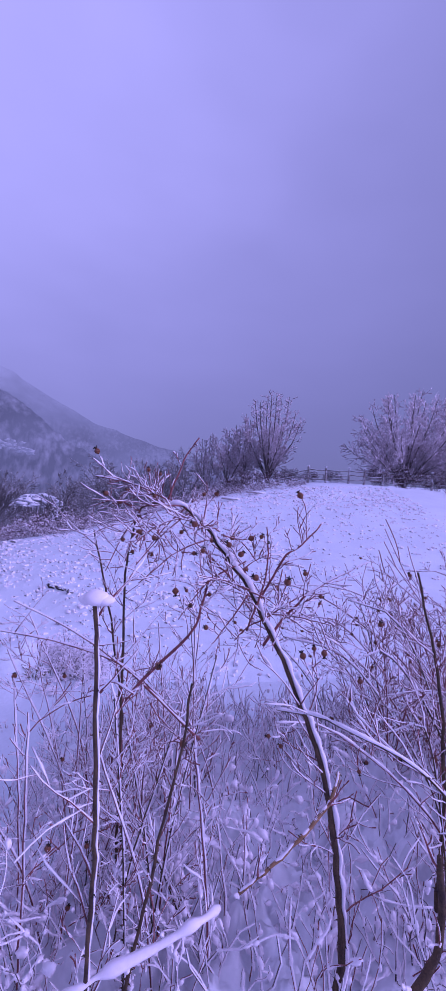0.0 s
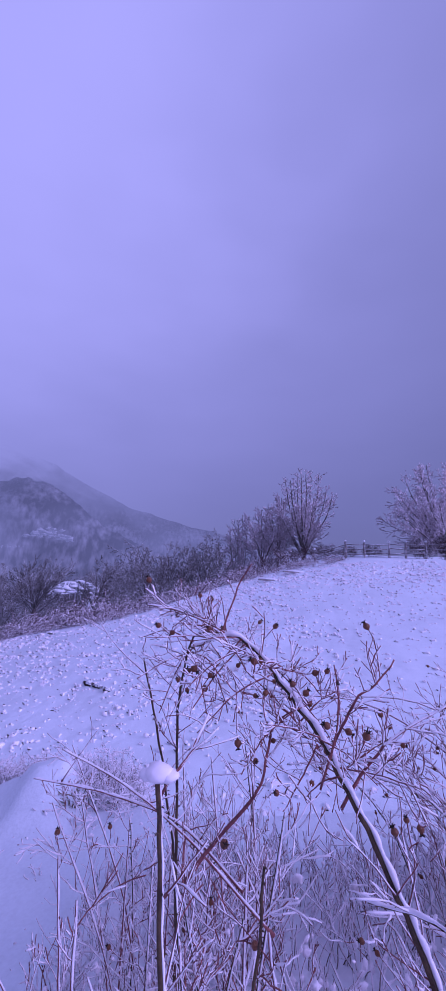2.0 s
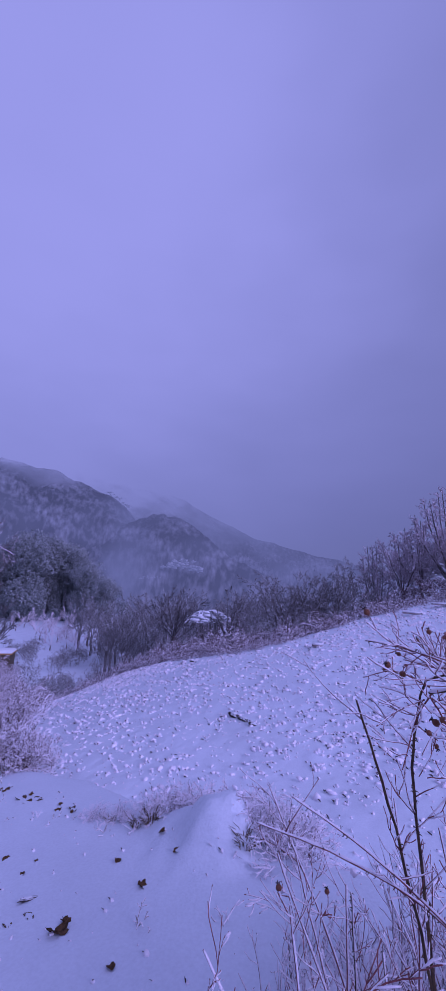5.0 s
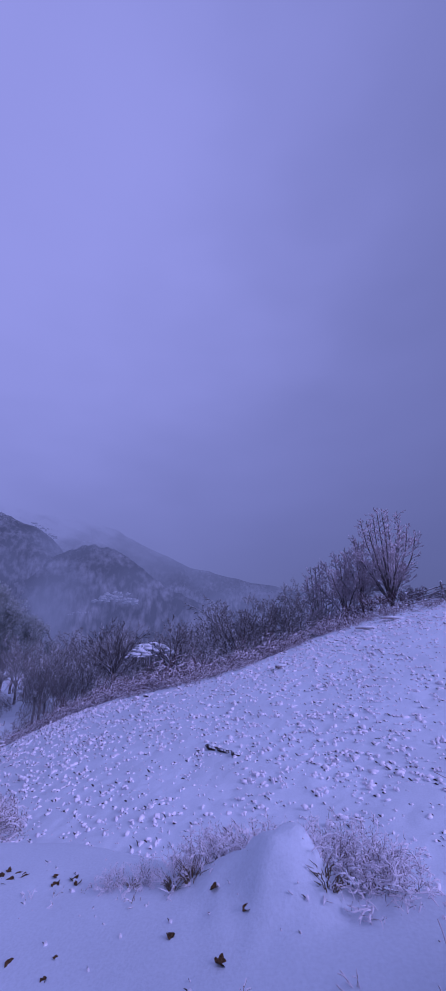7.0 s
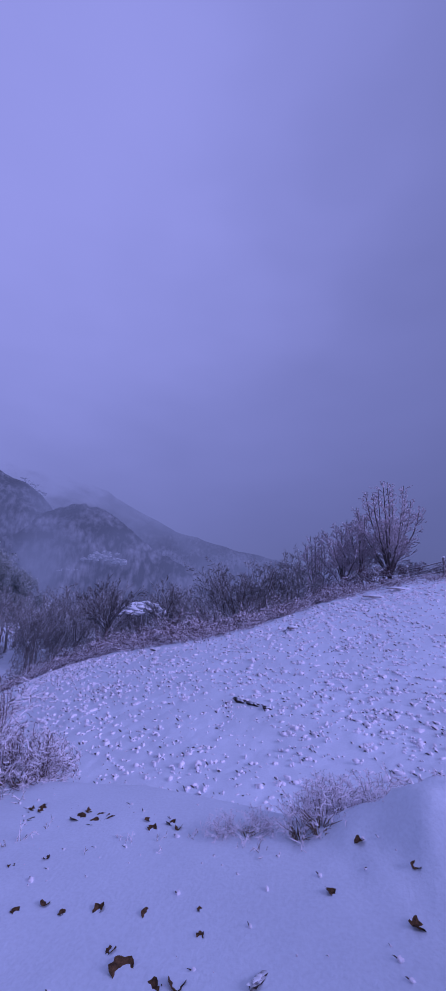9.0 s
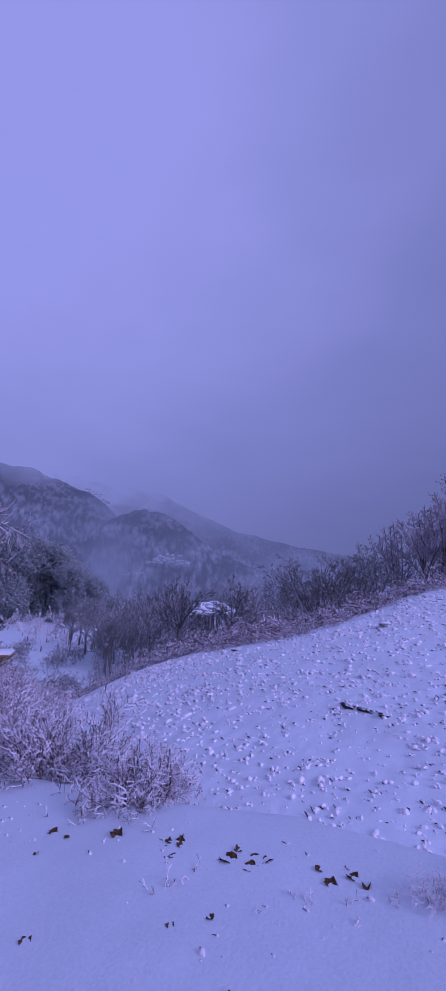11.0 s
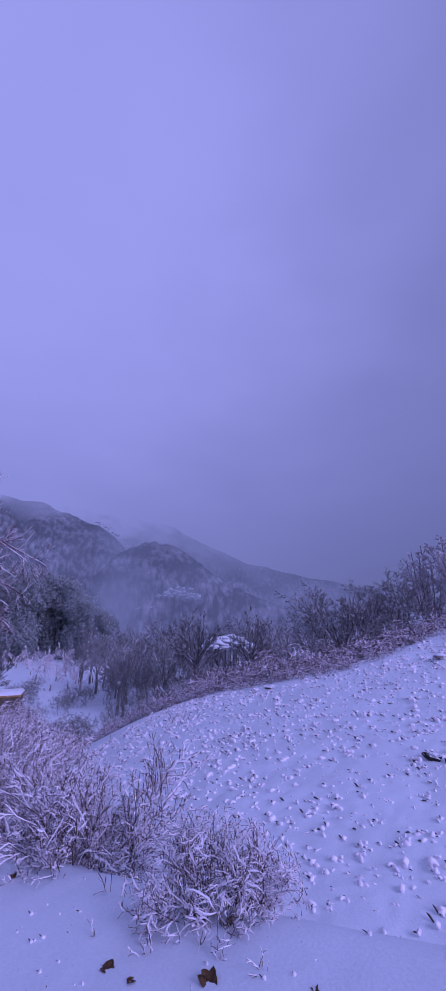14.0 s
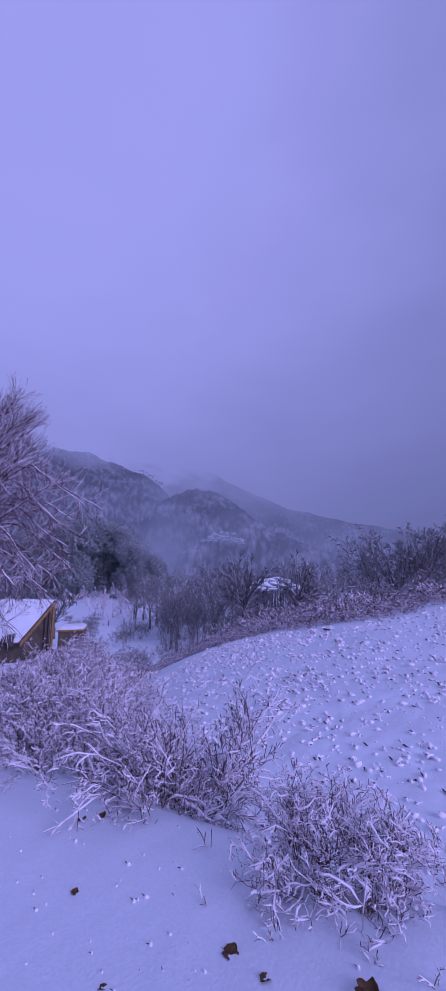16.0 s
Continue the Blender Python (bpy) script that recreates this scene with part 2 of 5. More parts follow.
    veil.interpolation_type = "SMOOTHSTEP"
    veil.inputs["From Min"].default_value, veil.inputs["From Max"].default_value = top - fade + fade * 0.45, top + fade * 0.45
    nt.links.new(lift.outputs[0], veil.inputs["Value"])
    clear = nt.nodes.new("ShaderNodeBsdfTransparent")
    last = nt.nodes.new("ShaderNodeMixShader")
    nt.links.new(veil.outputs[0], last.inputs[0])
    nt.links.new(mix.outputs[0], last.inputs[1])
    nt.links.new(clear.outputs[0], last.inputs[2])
    nt.links.new(last.outputs[0], out.inputs["Surface"])
    return m


# ---- building helpers ----
def mesh_object(name, verts, faces, mat, parent=None, label="", smooth=True):
    """verts (N, 3); faces: rows of 3 or 4 indices, or lists of such arrays."""
    me = bpy.data.meshes.new(name)
    groups = [np.asarray(f, dtype=np.int32) for f in (faces if isinstance(faces, list) else [faces]) if len(f)]
    verts = np.asarray(verts, dtype=np.float32)
    me.vertices.add(len(verts))
    me.vertices.foreach_set("co", verts.ravel())
    loops = np.concatenate([g.ravel() for g in groups])
    sizes = np.concatenate([np.full(len(g), g.shape[1], dtype=np.int32) for g in groups])
    me.loops.add(len(loops))
    me.loops.foreach_set("vertex_index", loops)
    me.polygons.add(len(sizes))
    me.polygons.foreach_set("loop_start", np.concatenate([[0], np.cumsum(sizes)[:-1]]).astype(np.int32))
    me.polygons.foreach_set("loop_total", sizes)
    me.polygons.foreach_set("use_smooth", np.full(len(sizes), smooth))
    me.update(calc_edges=True)
    me.materials.append(mat)
    ob = new(name, me)
    if parent:
        ob.parent = parent
    if label:
        ob["label"] = label
    return ob


class Shape:
    """Collects vertices and faces of one mesh."""

    def __init__(self):
        self.v, self.q, self.t, self.n = [], [], [], 0

    def add(self, verts, quads=(), tris=()):
        verts = np.asarray(verts, float)
        if len(quads):
            self.q.append(np.asarray(quads, int) + self.n)
        if len(tris):
            self.t.append(np.asarray(tris, int) + self.n)
        self.v.append(verts)
        self.n += len(verts)

    def tube(self, pts, radii, k=5, flat=1.0):
        pts, radii = np.asarray(pts, float), np.asarray(radii, float)
        n = len(pts)
        tan = np.gradient(pts, axis=0)
        tan /= np.linalg.norm(tan, axis=1, keepdims=True) + 1e-9
        mean = tan.mean(0)
        ref = np.array([0, 0, 1.0]) if abs(mean[2]) < 0.85 * np.linalg.norm(mean) else np.array([1.0, 0, 0])
        side = np.cross(tan, ref)
        side /= np.linalg.norm(side, axis=1, keepdims=True) + 1e-9
        up = np.cross(side, tan)
        a = np.arange(k) * 2 * np.pi / k + 0.5
        ring = side[:, None] * np.cos(a)[None, :, None] + flat * up[:, None] * np.sin(a)[None, :, None]
        verts = (pts[:, None] + ring * radii[:, None, None]).reshape(-1, 3)
        i, j = np.meshgrid(np.arange(n - 1), np.arange(k), indexing="ij")
        jn = (j + 1) % k
        quads = np.stack([i * k + j, i * k + jn, (i + 1) * k + jn, (i + 1) * k + j], -1).reshape(-1, 4)
        caps = () if k < 4 else [[0, q + 1, q] for q in range(1, k - 1)] + [[(n - 1) * k, (n - 1) * k + q, (n - 1) * k + q + 1] for q in range(1, k - 1)]
        self.add(verts, quads, caps)

    def box(self, lo, hi, m=None):
        (x0, y0, z0), (x1, y1, z1) = lo, hi
        v = np.array([(x, y, z) for z in (z0, z1) for y in (y0, y1) for x in (x0, x1)], float)
        if m is not None:
            v = np.array([tuple(m @ Vector(p)) for p in v])
        self.add(v, [(0, 2, 3, 1), (4, 5, 7, 6), (0, 1, 5, 4), (2, 6, 7, 3), (0, 4, 6, 2), (1, 3, 7, 5)])

    def blob(self, centre, size, rng, rough=0.25):
        """A soft irregular lump."""
        v, f = BALL
        k = 1 + rough * (rng.random(len(v)) - 0.5) * 2
        self.add(np.asarray(centre) + v * k[:, None] * np.asarray(size), (), f)

    def object(self, name, mat, parent=None, label="", smooth=True):
        faces = [np.concatenate(x) for x in (self.q, self.t) if x]
        return mesh_object(name, np.concatenate(self.v), faces, mat, parent, label, smooth)


def _ball(level=2):
    bm = bmesh.new()
    bmesh.ops.create_icosphere(bm, subdivisions=level, radius=1)
    v = np.array([tuple(p.co) for p in bm.verts])
    f = np.array([[p.index for p in q.verts] for q in bm.faces])
    bm.free()
    return v, f


BALL, PEBBLE = _ball(), _ball(1)


def empty(name, at=(0, 0, 0), turn=0.0):
    ob = new(name)
    ob.matrix_world = pose(*at, 0, 0, turn)
    return ob


def curve(points, n):
    """A smooth line of n points through the given ones."""
    p = np.asarray(points, float)
    s = np.concatenate([[0], np.cumsum(np.linalg.norm(np.diff(p, axis=0), axis=1))])
    s /= s[-1]
    t = np.linspace(0, 1, n)
    k = len(p)
    ext = np.vstack([2 * p[0] - p[1], p, 2 * p[-1] - p[-2]])
    out = []
    for a in t:
        i = min(np.searchsorted(s, a, side="right") - 1, k - 2)
        u = (a - s[i]) / max(s[i + 1] - s[i], 1e-9)
        p0, p1, p2, p3 = ext[i], ext[i + 1], ext[i + 2], ext[i + 3]
        out.append(0.5 * (2 * p1 + (p2 - p0) * u + (2 * p0 - 5 * p1 + 4 * p2 - p3) * u * u + (3 * p1 - p0 - 3 * p2 + p3) * u**3))
    return np.array(out)


def sprout(rng, start, way, length, radius, depth, out, wild=0.35, droop=0.0, rise=0.0, kids=(3, 6), spread=0.9, shrink=0.55, step=6, taper=0.25, thinner=0.5):
    """Grows a branch with side branches; out takes (points, radii, depth)."""
    n = max(3, step)
    p, d = np.array(start, float), np.array(way, float) / np.linalg.norm(way)
    pts, seg = [p.copy()], length / (n - 1)
    for i in range(n - 1):
        d = d + rng.normal(0, wild, 3) * 0.35
        d[2] += rise * 0.3 - droop * 0.3 * (i / n + 0.3)
        d /= np.linalg.norm(d)
        p = p + d * seg
        pts.append(p.copy())
    pts = np.array(pts)
    out.append((pts, radius * np.linspace(1, taper, n), depth))
    if depth > 0:
        for _ in range(rng.integers(kids[0], kids[1] + 1)):
            a = rng.uniform(0.2, 0.97)
            i = min(int(a * (n - 1)), n - 2)
            q = pts[i] + (pts[i + 1] - pts[i]) * (a * (n - 1) - i)
            t = pts[i + 1] - pts[i]
            t /= np.linalg.norm(t)
            w = rng.normal(0, 1, 3)
            w -= w @ t * t
            w /= np.linalg.norm(w) + 1e-9
            sprout(rng, q, t + w * spread * rng.uniform(0.6, 1.3), length * shrink * rng.uniform(0.6, 1.25) * (1.15 - 0.5 * a), radius * (1 - 0.7 * a) * thinner, depth - 1, out, wild, droop, rise, kids, spread, shrink, max(3, step - 1), taper, thinner)
    return out


def snow_on(shape, pts, radii, rng, thick, k=5, chance=0.75, cling=0.12, side=0.3, fine=1):
    """Snow lying along the upper side of a branch, in uneven runs."""
    n = len(pts)
    if n < 3 or rng.random() > chance:
        return
    if fine > 1:
        m = (n - 1) * fine + 1
        at = np.linspace(0, n - 1, m)
        pts = np.stack([np.interp(at, np.arange(n), pts[:, c]) for c in range(3)], -1)
        radii, n = np.interp(at, np.arange(n), radii), m
    d = np.gradient(pts, axis=0)
    flat = 1 - np.abs(d[:, 2]) / (np.linalg.norm(d, axis=1) + 1e-9)
    r = thick * np.clip(flat * 1.3 + cling, 0.1, 1) * rng.uniform(0.35 if fine > 1 else 0.55, 1.35, n)
    if fine > 1:
        r = 0.5 * r + 0.25 * (np.roll(r, 1) + np.roll(r, -1))
    r[0] *= 0.5
    r[-1] *= 0.6
    steep = 1 - flat
    off = pts + np.stack([side * (r * 0.7 + radii * 0.7 * steep), -0.3 * side * (r + radii * steep), (radii * 0.6 + r * 0.55) * (1 - 0.6 * steep)], -1)
    shape.tube(off, r, k, 0.85)


# ---- the lie of the land ----
EDGE_X = np.array([-60.0, -20, -16, -12.5, -9.5, -8, -5.3, -3.5, -1.2, 3.1, 6.2, 9.5, 13, 40])
EDGE_Y = np.array([21.5, 21, 20.5, 18.8, 16.8, 15.9, 15.4, 17.2, 19.5, 21.5, 23.0, 22.4, 22.6, 24])


def smooth(a, b, x):
    t = np.clip((x - a) / (b - a), 0, 1)
    return t * t * (3 - 2 * t)


def edge_y(x):
    return sum(np.interp(x + o, EDGE_X, EDGE_Y) for o in (-1.0, -0.4, 0.4, 1.0)) / 4


def path_z(x, y):
    u, v = 0.951 * x + 0.309 * y, -0.309 * x + 0.951 * y
    return 0.14 * u - 0.07 * v


def field_z(x, y):
    xc = np.clip(x, -40, 14)
    return -2.069 + 0.0554 * xc + 0.162 * y + 0.005 * xc * y - 0.0085 * xc * xc


def lip_y(x):
    """Where the trodden shelf ends and the bank drops to the field."""
    return np.interp(x, [-22, -16, -13, -11, -10, -8.5, -7, -5.5, -4, -2.2, 0, 3, 8], [17.5, 13.0, 9.6, 7.4, 6.5, 5.8, 5.3, 4.9, 4.6, 3.8, 3.2, 3.0, 3.2])


VALLEY = -7.2


def ground_z(x, y):
    x, y = np.asarray(x, float), np.asarray(y, float)
    ye = edge_y(x)
    over = np.maximum(y - ye, 0)
    f = field_z(x, np.minimum(y, ye))
    left = smooth(3.0, -5.0, x)
    f = f - left * 0.30 * np.maximum(over - 3.5, 0) + (1 - left) * np.minimum(0.05 * over, 1.2)
    shelf = path_z(np.clip(x, -30, 20), np.clip(y, -25, 12))
    lip = lip_y(x)
    z = shelf + (f - shelf) * smooth(-0.25, 1.25, y - lip)
    # knoll between the two little shrubs
    steep = np.where(x > -1.66, 0.18, 0.32)
    z = z + 0.33 * np.exp(-(((x + 1.66) / steep) ** 2 + ((y - 3.44) / 0.34) ** 2)) + 0.13 * np.exp(-(((x + 2.1) / 0.30) ** 2 + ((y - 3.6) / 0.30) ** 2))
    floor = VALLEY - 0.012 * np.maximum(-x - 45, 0)
    z = floor + np.logaddexp(0, (z - floor) * 1.6) / 1.6
    return z


def bumps(x, y):
    """Small unevenness of the snow."""
    out = np.zeros(len(x))
    for i, (a, b) in enumerate(zip(x, y)):
        if (a + 1.75) ** 2 + (b - 3.45) ** 2 < 0.5:
            k = 1 - ((a + 1.75) ** 2 + (b - 3.45) ** 2) / 0.5
            out[i] = k * (0.075 * noise.noise((a * 4.5, b * 4.5, 8.0)) + 0.05 * noise.noise((a * 10, b * 10, 1.0)))
        if -16 < a < 12 and -3 < b < 24:
            near = 0.4 if b < lip_y(a) + 0.2 else 1.0
            out[i] += near * (0.030 * noise.noise((a * 1.1, b * 1.1, 0.3)) + 0.018 * noise.noise((a * 3.1, b * 3.1, 7.0)) + 0.012 * noise.noise((a * 8.0, b * 8.0, 3.0)))
        else:
            out[i] = 0.25 * noise.noise((a * 0.05, b * 0.05, 2.0))
    return out


def spaced(lo, hi, step, far, grow=1.16):
    core = list(np.arange(lo, hi + 1e-6, step))
    s, a, left = step, lo, []
    while a > -far:
        s *= grow
        a -= s
        left.append(a)
    s, a, right = step, hi, []
    while a < far:
        s *= grow
        a += s
        right.append(a)
    return np.array(left[::-1] + core + right)


def build_ground():
    xs, ys = spaced(-10, 3, 0.055, 1500), spaced(0.5, 11.0, 0.055, 1500)
    gx, gy = np.meshgrid(xs, ys)
    x, y = gx.ravel(), gy.ravel()
    z = ground_z(x, y) + bumps(x, y)
    nx, ny = len(xs), len(ys)
    i, j = np.meshgrid(np.arange(ny - 1), np.arange(nx - 1), indexing="ij")
    a = i * nx + j
    quads = np.stack([a, a + 1, a + nx + 1, a + nx], -1).reshape(-1, 4)
    ob = mesh_object("ground", np.stack([x, y, z], -1), quads, M_GROUND)
    tagged(ob, "snow-covered sloping meadow dropping into a valley", "snowy ground", kind="structure")


build_ground()


def land(x, y):
    return float(ground_z(x, y))


# ---- hills with mist painted on ----
def build_hill(name, label, az, el, distance, depth, mat, seed):
    """A wooded ridge: azimuths to the left of +y and the heights in degrees at which it stands from the path."""
    a = np.linspace(az[0], az[-1], 150)
    e = np.interp(a, az, el)
    rng = np.random.default_rng(seed)
    rows = 44
    verts = []
    for r in range(rows):
        t = r / (rows - 1)
        for k in range(len(a)):
            top = distance * math.tan(radians(e[k]))
            if t <= 0.7:
                s = t / 0.7
                d, h = distance - depth * (1 - s), (top + 9) * s**0.85 - 9
            else:
                s = (t - 0.7) / 0.3
                d, h = distance + depth * 0.5 * s, top - (top + 9) * s**1.3
            w = noise.noise((a[k] * 0.35 + seed, t * 6, 1.0)) * depth * 0.08
            h += (noise.noise((a[k] * 1.3, t * 14 + seed, 4.0)) * 1.2 + rng.normal(0, 0.10)) * min(1, t * 4)
            d += w
            verts.append((-3 - d * math.sin(radians(a[k])), 1 + d * math.cos(radians(a[k])), h))
    n = len(a)
    i, j = np.meshgrid(np.arange(rows - 1), np.arange(n - 1), indexing="ij")
    q = i * n + j
    quads = np.stack([q, q + n, q + n + 1, q + 1], -1).reshape(-1, 4)
    ob = mesh_object(name, verts, quads, mat)
    # metres along the ridge and up the slope
    flat = np.array([(-radians(a[k % n]) * distance, verts[k][2] * 1.6) for k in range(len(verts))], dtype=np.float32)
    layer = ob.data.uv_layers.new(name="slope")
    layer.data.foreach_set("uv", flat[quads.ravel()].ravel())
    tagged(ob, label, "hill", kind="structure")


# haze brightness that the hills and far snow emit
HAZE_GLOW = (0.136, 0.147, 0.176)
build_hill("backdrop_hill_near", "wooded mountainside with painted mist and snow between bare trees", [33, 36.5, 39.8, 43.8, 49.1, 53.9, 58.5, 66, 80, 110], [6.5, 11.0, 13.4, 14.7, 15.8, 16.3, 16.8, 18.5, 20, 20], 300, 150, hill_material("near_hill_woods", HAZE_GLOW, 0.40, 100, 46, plume=(-191, 24, 0.24)), 3)
build_hill("backdrop_hill_middle", "wooded spur with painted mist and snow between bare trees", [8, 14.7, 20.8, 23.5, 26.3, 29.1, 31.9, 36, 40, 60], [0.5, 2.6, 5.2, 7.0, 9.3, 11.0, 11.3, 10.3, 8, 5], 235, 110, hill_material("middle_hill_woods", HAZE_GLOW, 0.42, 66, 34, plume=(-152, 26, 0.24)), 8)
build_hill("backdrop_hill_far", "ridge with painted mist, its top faded out as low cloud", [-30, -12, 1.6, 9.4, 18, 23.5, 29.1, 35.7, 45, 70], [0.5, 2.2, 4.3, 6.0, 8.1, 10.6, 13.4, 15.6, 18, 19], 430, 160, hill_material("far_hill_woods", HAZE_GLOW, 0.64, 112, 96), 14)


def snow_strip(name, label, spine, wide, patches, seed):
    """A broken snow-filled clearing on a far slope: (azimuth, height in degrees, distance) along its middle."""
    r = np.random.default_rng(seed)
    pts = curve([(-3 - d * math.sin(radians(a)), 1 + d * math.cos(radians(a)), 1 + d * math.tan(radians(e))) for a, e, d in spine], 40)
    s = Shape()
    for _ in range(patches):
        u = r.random()
        p = pts[int(u * 39)] + r.normal(0, 1, 3) * wide * np.array((1.3, 0.7, 0.5)) * math.sin(0.3 + 2.5 * u)
        w = wide * r.uniform(0.12, 0.5)
        s.blob(p, (w * r.uniform(0.8, 2.0), w, w * r.uniform(0.3, 0.8)), r, 0.5)
    tagged(s.object(name, M_CLEARING), label, "snowfield", kind="structure")


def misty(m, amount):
    """Mixes the hills' painted haze into a far surface as an even glow."""
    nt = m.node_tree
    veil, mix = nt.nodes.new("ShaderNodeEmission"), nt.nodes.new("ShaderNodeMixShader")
    veil.inputs["Color"].default_value = (*HAZE_GLOW, 1)
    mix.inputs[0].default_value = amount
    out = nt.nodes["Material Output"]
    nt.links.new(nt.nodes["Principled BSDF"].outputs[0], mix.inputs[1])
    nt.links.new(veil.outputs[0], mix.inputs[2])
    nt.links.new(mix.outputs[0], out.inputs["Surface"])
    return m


# snow colour mostly covered by the painted haze glow
M_CLEARING = misty(material("hazed_distant_snow", (0.70, 0.71, 0.74), 0.9, 0.3, 0.08, 0.6, 0.0), 0.76)
snow_strip("backdrop_ridge_snow", "bare snowy edge along the ridge, under painted mist", [(40.3, 13.6, 285), (39.1, 13.1, 285), (37.9, 12.35, 285), (37.0, 11.7, 285)], 1.3, 70, 3)
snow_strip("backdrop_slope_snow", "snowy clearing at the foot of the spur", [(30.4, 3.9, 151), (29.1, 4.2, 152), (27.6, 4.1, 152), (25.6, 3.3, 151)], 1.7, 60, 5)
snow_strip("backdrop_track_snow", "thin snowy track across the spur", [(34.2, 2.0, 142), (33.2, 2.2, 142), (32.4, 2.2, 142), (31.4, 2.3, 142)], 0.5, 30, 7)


# ---- trees ----
def rounded(pts, centre, half):
    """Draws points beyond a crown's outline back to it."""
    q = (pts - centre) / half
    size = np.linalg.norm(q, axis=1)
    pull = np.where(size > 0.85, (0.85 + 0.22 * np.tanh((size - 0.85) * 1.6)) / np.maximum(size, 1e-6), 1.0)
    return centre + q * pull[:, None] * half


def bare_tree(seed, height, width, stems, mat, label, category="tree", depth=3, thin=1.0, k=5, kids=(4, 6), base_r=None, bark=None, wild=0.13, spread=0.5, fork_at=None, flare=0.95, rise=0.05, shrink=0.42):
    """A leafless tree: an Empty with a trunk and several limbs, each with its own sprays of twigs."""
    rng = np.random.default_rng(seed)
    tree = empty("bare_tree")
    base_r = base_r or height * 0.012
    fork = height * (fork_at or (0.16 if stems > 1 else 0.3))
    s = Shape()
    bend = rng.normal(0, 0.02, (6, 2)).cumsum(0) * height * 0.3
    tp = np.stack([bend[:, 0], bend[:, 1], np.linspace(-0.4, fork, 6)], -1)
    s.tube(tp, base_r * np.linspace(1.5, 1.0, 6), 9)
    grown = []
    across, tall = width * 0.5, (height - fork) * 0.5
    for i in range(stems):
        a = 2 * math.pi * (i + rng.uniform(-0.3, 0.3)) * 0.382
        tilt = flare * math.sqrt((i + 0.5) / stems) * rng.uniform(0.85, 1.1)
        way = np.array([math.cos(a) * math.sin(tilt), math.sin(a) * math.sin(tilt), math.cos(tilt)])
        # as long as the egg-shaped outline of the crown lets it be
        reach = 2 * way[2] / tall / ((math.sin(tilt) / across) ** 2 + (way[2] / tall) ** 2)
        out = []
        grown.append(out)
        sprout(rng, tp[-1] - np.array([0, 0, rng.uniform(0, 0.35) * fork]), way, reach * rng.uniform(0.8, 1.0), base_r * rng.uniform(0.4, 0.65), depth, out, wild=wild, rise=rise, kids=kids, spread=spread, shrink=shrink, step=7, thinner=0.5)
    grow = height / max(p[:, 2].max() for out in grown for p, r, d in out)
    s.v = [v * grow for v in s.v]
    s.object("trunk", bark or M_BARK, tree)
    for out in grown:
        limb, spray = Shape(), Shape()
        for pts, radii, d in out:
            pts = pts * grow
            (limb if d >= depth - 1 else spray).tube(pts, np.maximum(radii, 0.0045 * thin), k if d >= depth - 1 else 3)
        l = limb.object("limb", bark or mat, tree)
        spray.object("twig_spray", mat, l, "frosted twigs")["kind"] = "stuff"
    tagged(tree, label, category)
    return tree


def shrub(seed, height, radius, stems, mat, label, category="shrub", depth=2, kids=(4, 7), thick=0.006, wild=0.5, droop=0.15, lean=0.9, k=4, snow=0.0, name="shrub", thin=0.0025, flat=1.0, shrink=0.5, parts=0, step=7, fine=1, dome=0.0):
    """A leafless shrub of many stems out of one stool, each stem with its twigs."""
    rng = np.random.default_rng(seed)
    bush = empty(name)
    cover = Shape()
    for i in range(stems):
        a, r0 = rng.uniform(0, 2 * math.pi), radius * 0.45 * math.sqrt(rng.random())
        tilt = lean * rng.uniform(0.1, 1.0) * radius / height
        start = (math.cos(a) * r0, math.sin(a) * r0 * flat, -0.05)
        b = a + rng.normal(0, 0.5)
        out = sprout(rng, start, (math.cos(b) * tilt, math.sin(b) * tilt * flat, 1.0), height * rng.uniform(0.6, 1.1), thick * rng.uniform(0.7, 1.3), depth, [], wild, droop, 0.05, kids, 0.95, shrink, step)
        if not parts or i == 0:
            s = Shape()
        for pts, radii, d in out:
            if dome:
                pts = rounded(pts, np.array((0, 0, height * 0.25)), np.array((radius * dome, radius * dome, height * 0.75)))
            if d == 0 and pts[-1, 2] < 0.05 * height:
                continue
            pts = np.column_stack([pts[:, :2], np.maximum(pts[:, 2], -0.05)])
            s.tube(pts, np.maximum(radii, thin), k if d == depth else 3)
            if snow:
                out_there = float(np.clip(np.linalg.norm(pts.mean(0)) / (0.62 * height), 0.1, 1.1))
                snow_on(cover, pts, radii, rng, snow * out_there * rng.uniform(0.6, 1.25) * (0.68 if d == 0 else 1.0), 4 if snow < 0.009 else 3, 0.8, 0.25, 0.0, fine)
        if not parts and s.v:
            s.object("stem", mat, bush)
        elif parts and i == stems - 1:
            s.object("cane_tangle", mat, bush)["kind"] = "stuff"
    if cover.v:
        c = cover.object("snow_load", M_FROST, bush, "snow lying along the twigs")
        c["kind"] = "stuff"
    tagged(bush, label, category)
    return bush


def scatter(first, spots, group, sink=0.0):
    """Copies a thing to (x, y, turn, size) spots on the ground; the first spot takes the thing itself."""
    for i, (x, y, turn, size) in enumerate(spots):
        ob = first if i == 0 else copy_thing(first, Matrix())
        ob.matrix_basis = pose(x, y, land(x, y) - sink, 0, 0, turn) @ Matrix.Scale(size, 4)
        tagged(ob, group=group)


rng = np.random.default_rng(21)

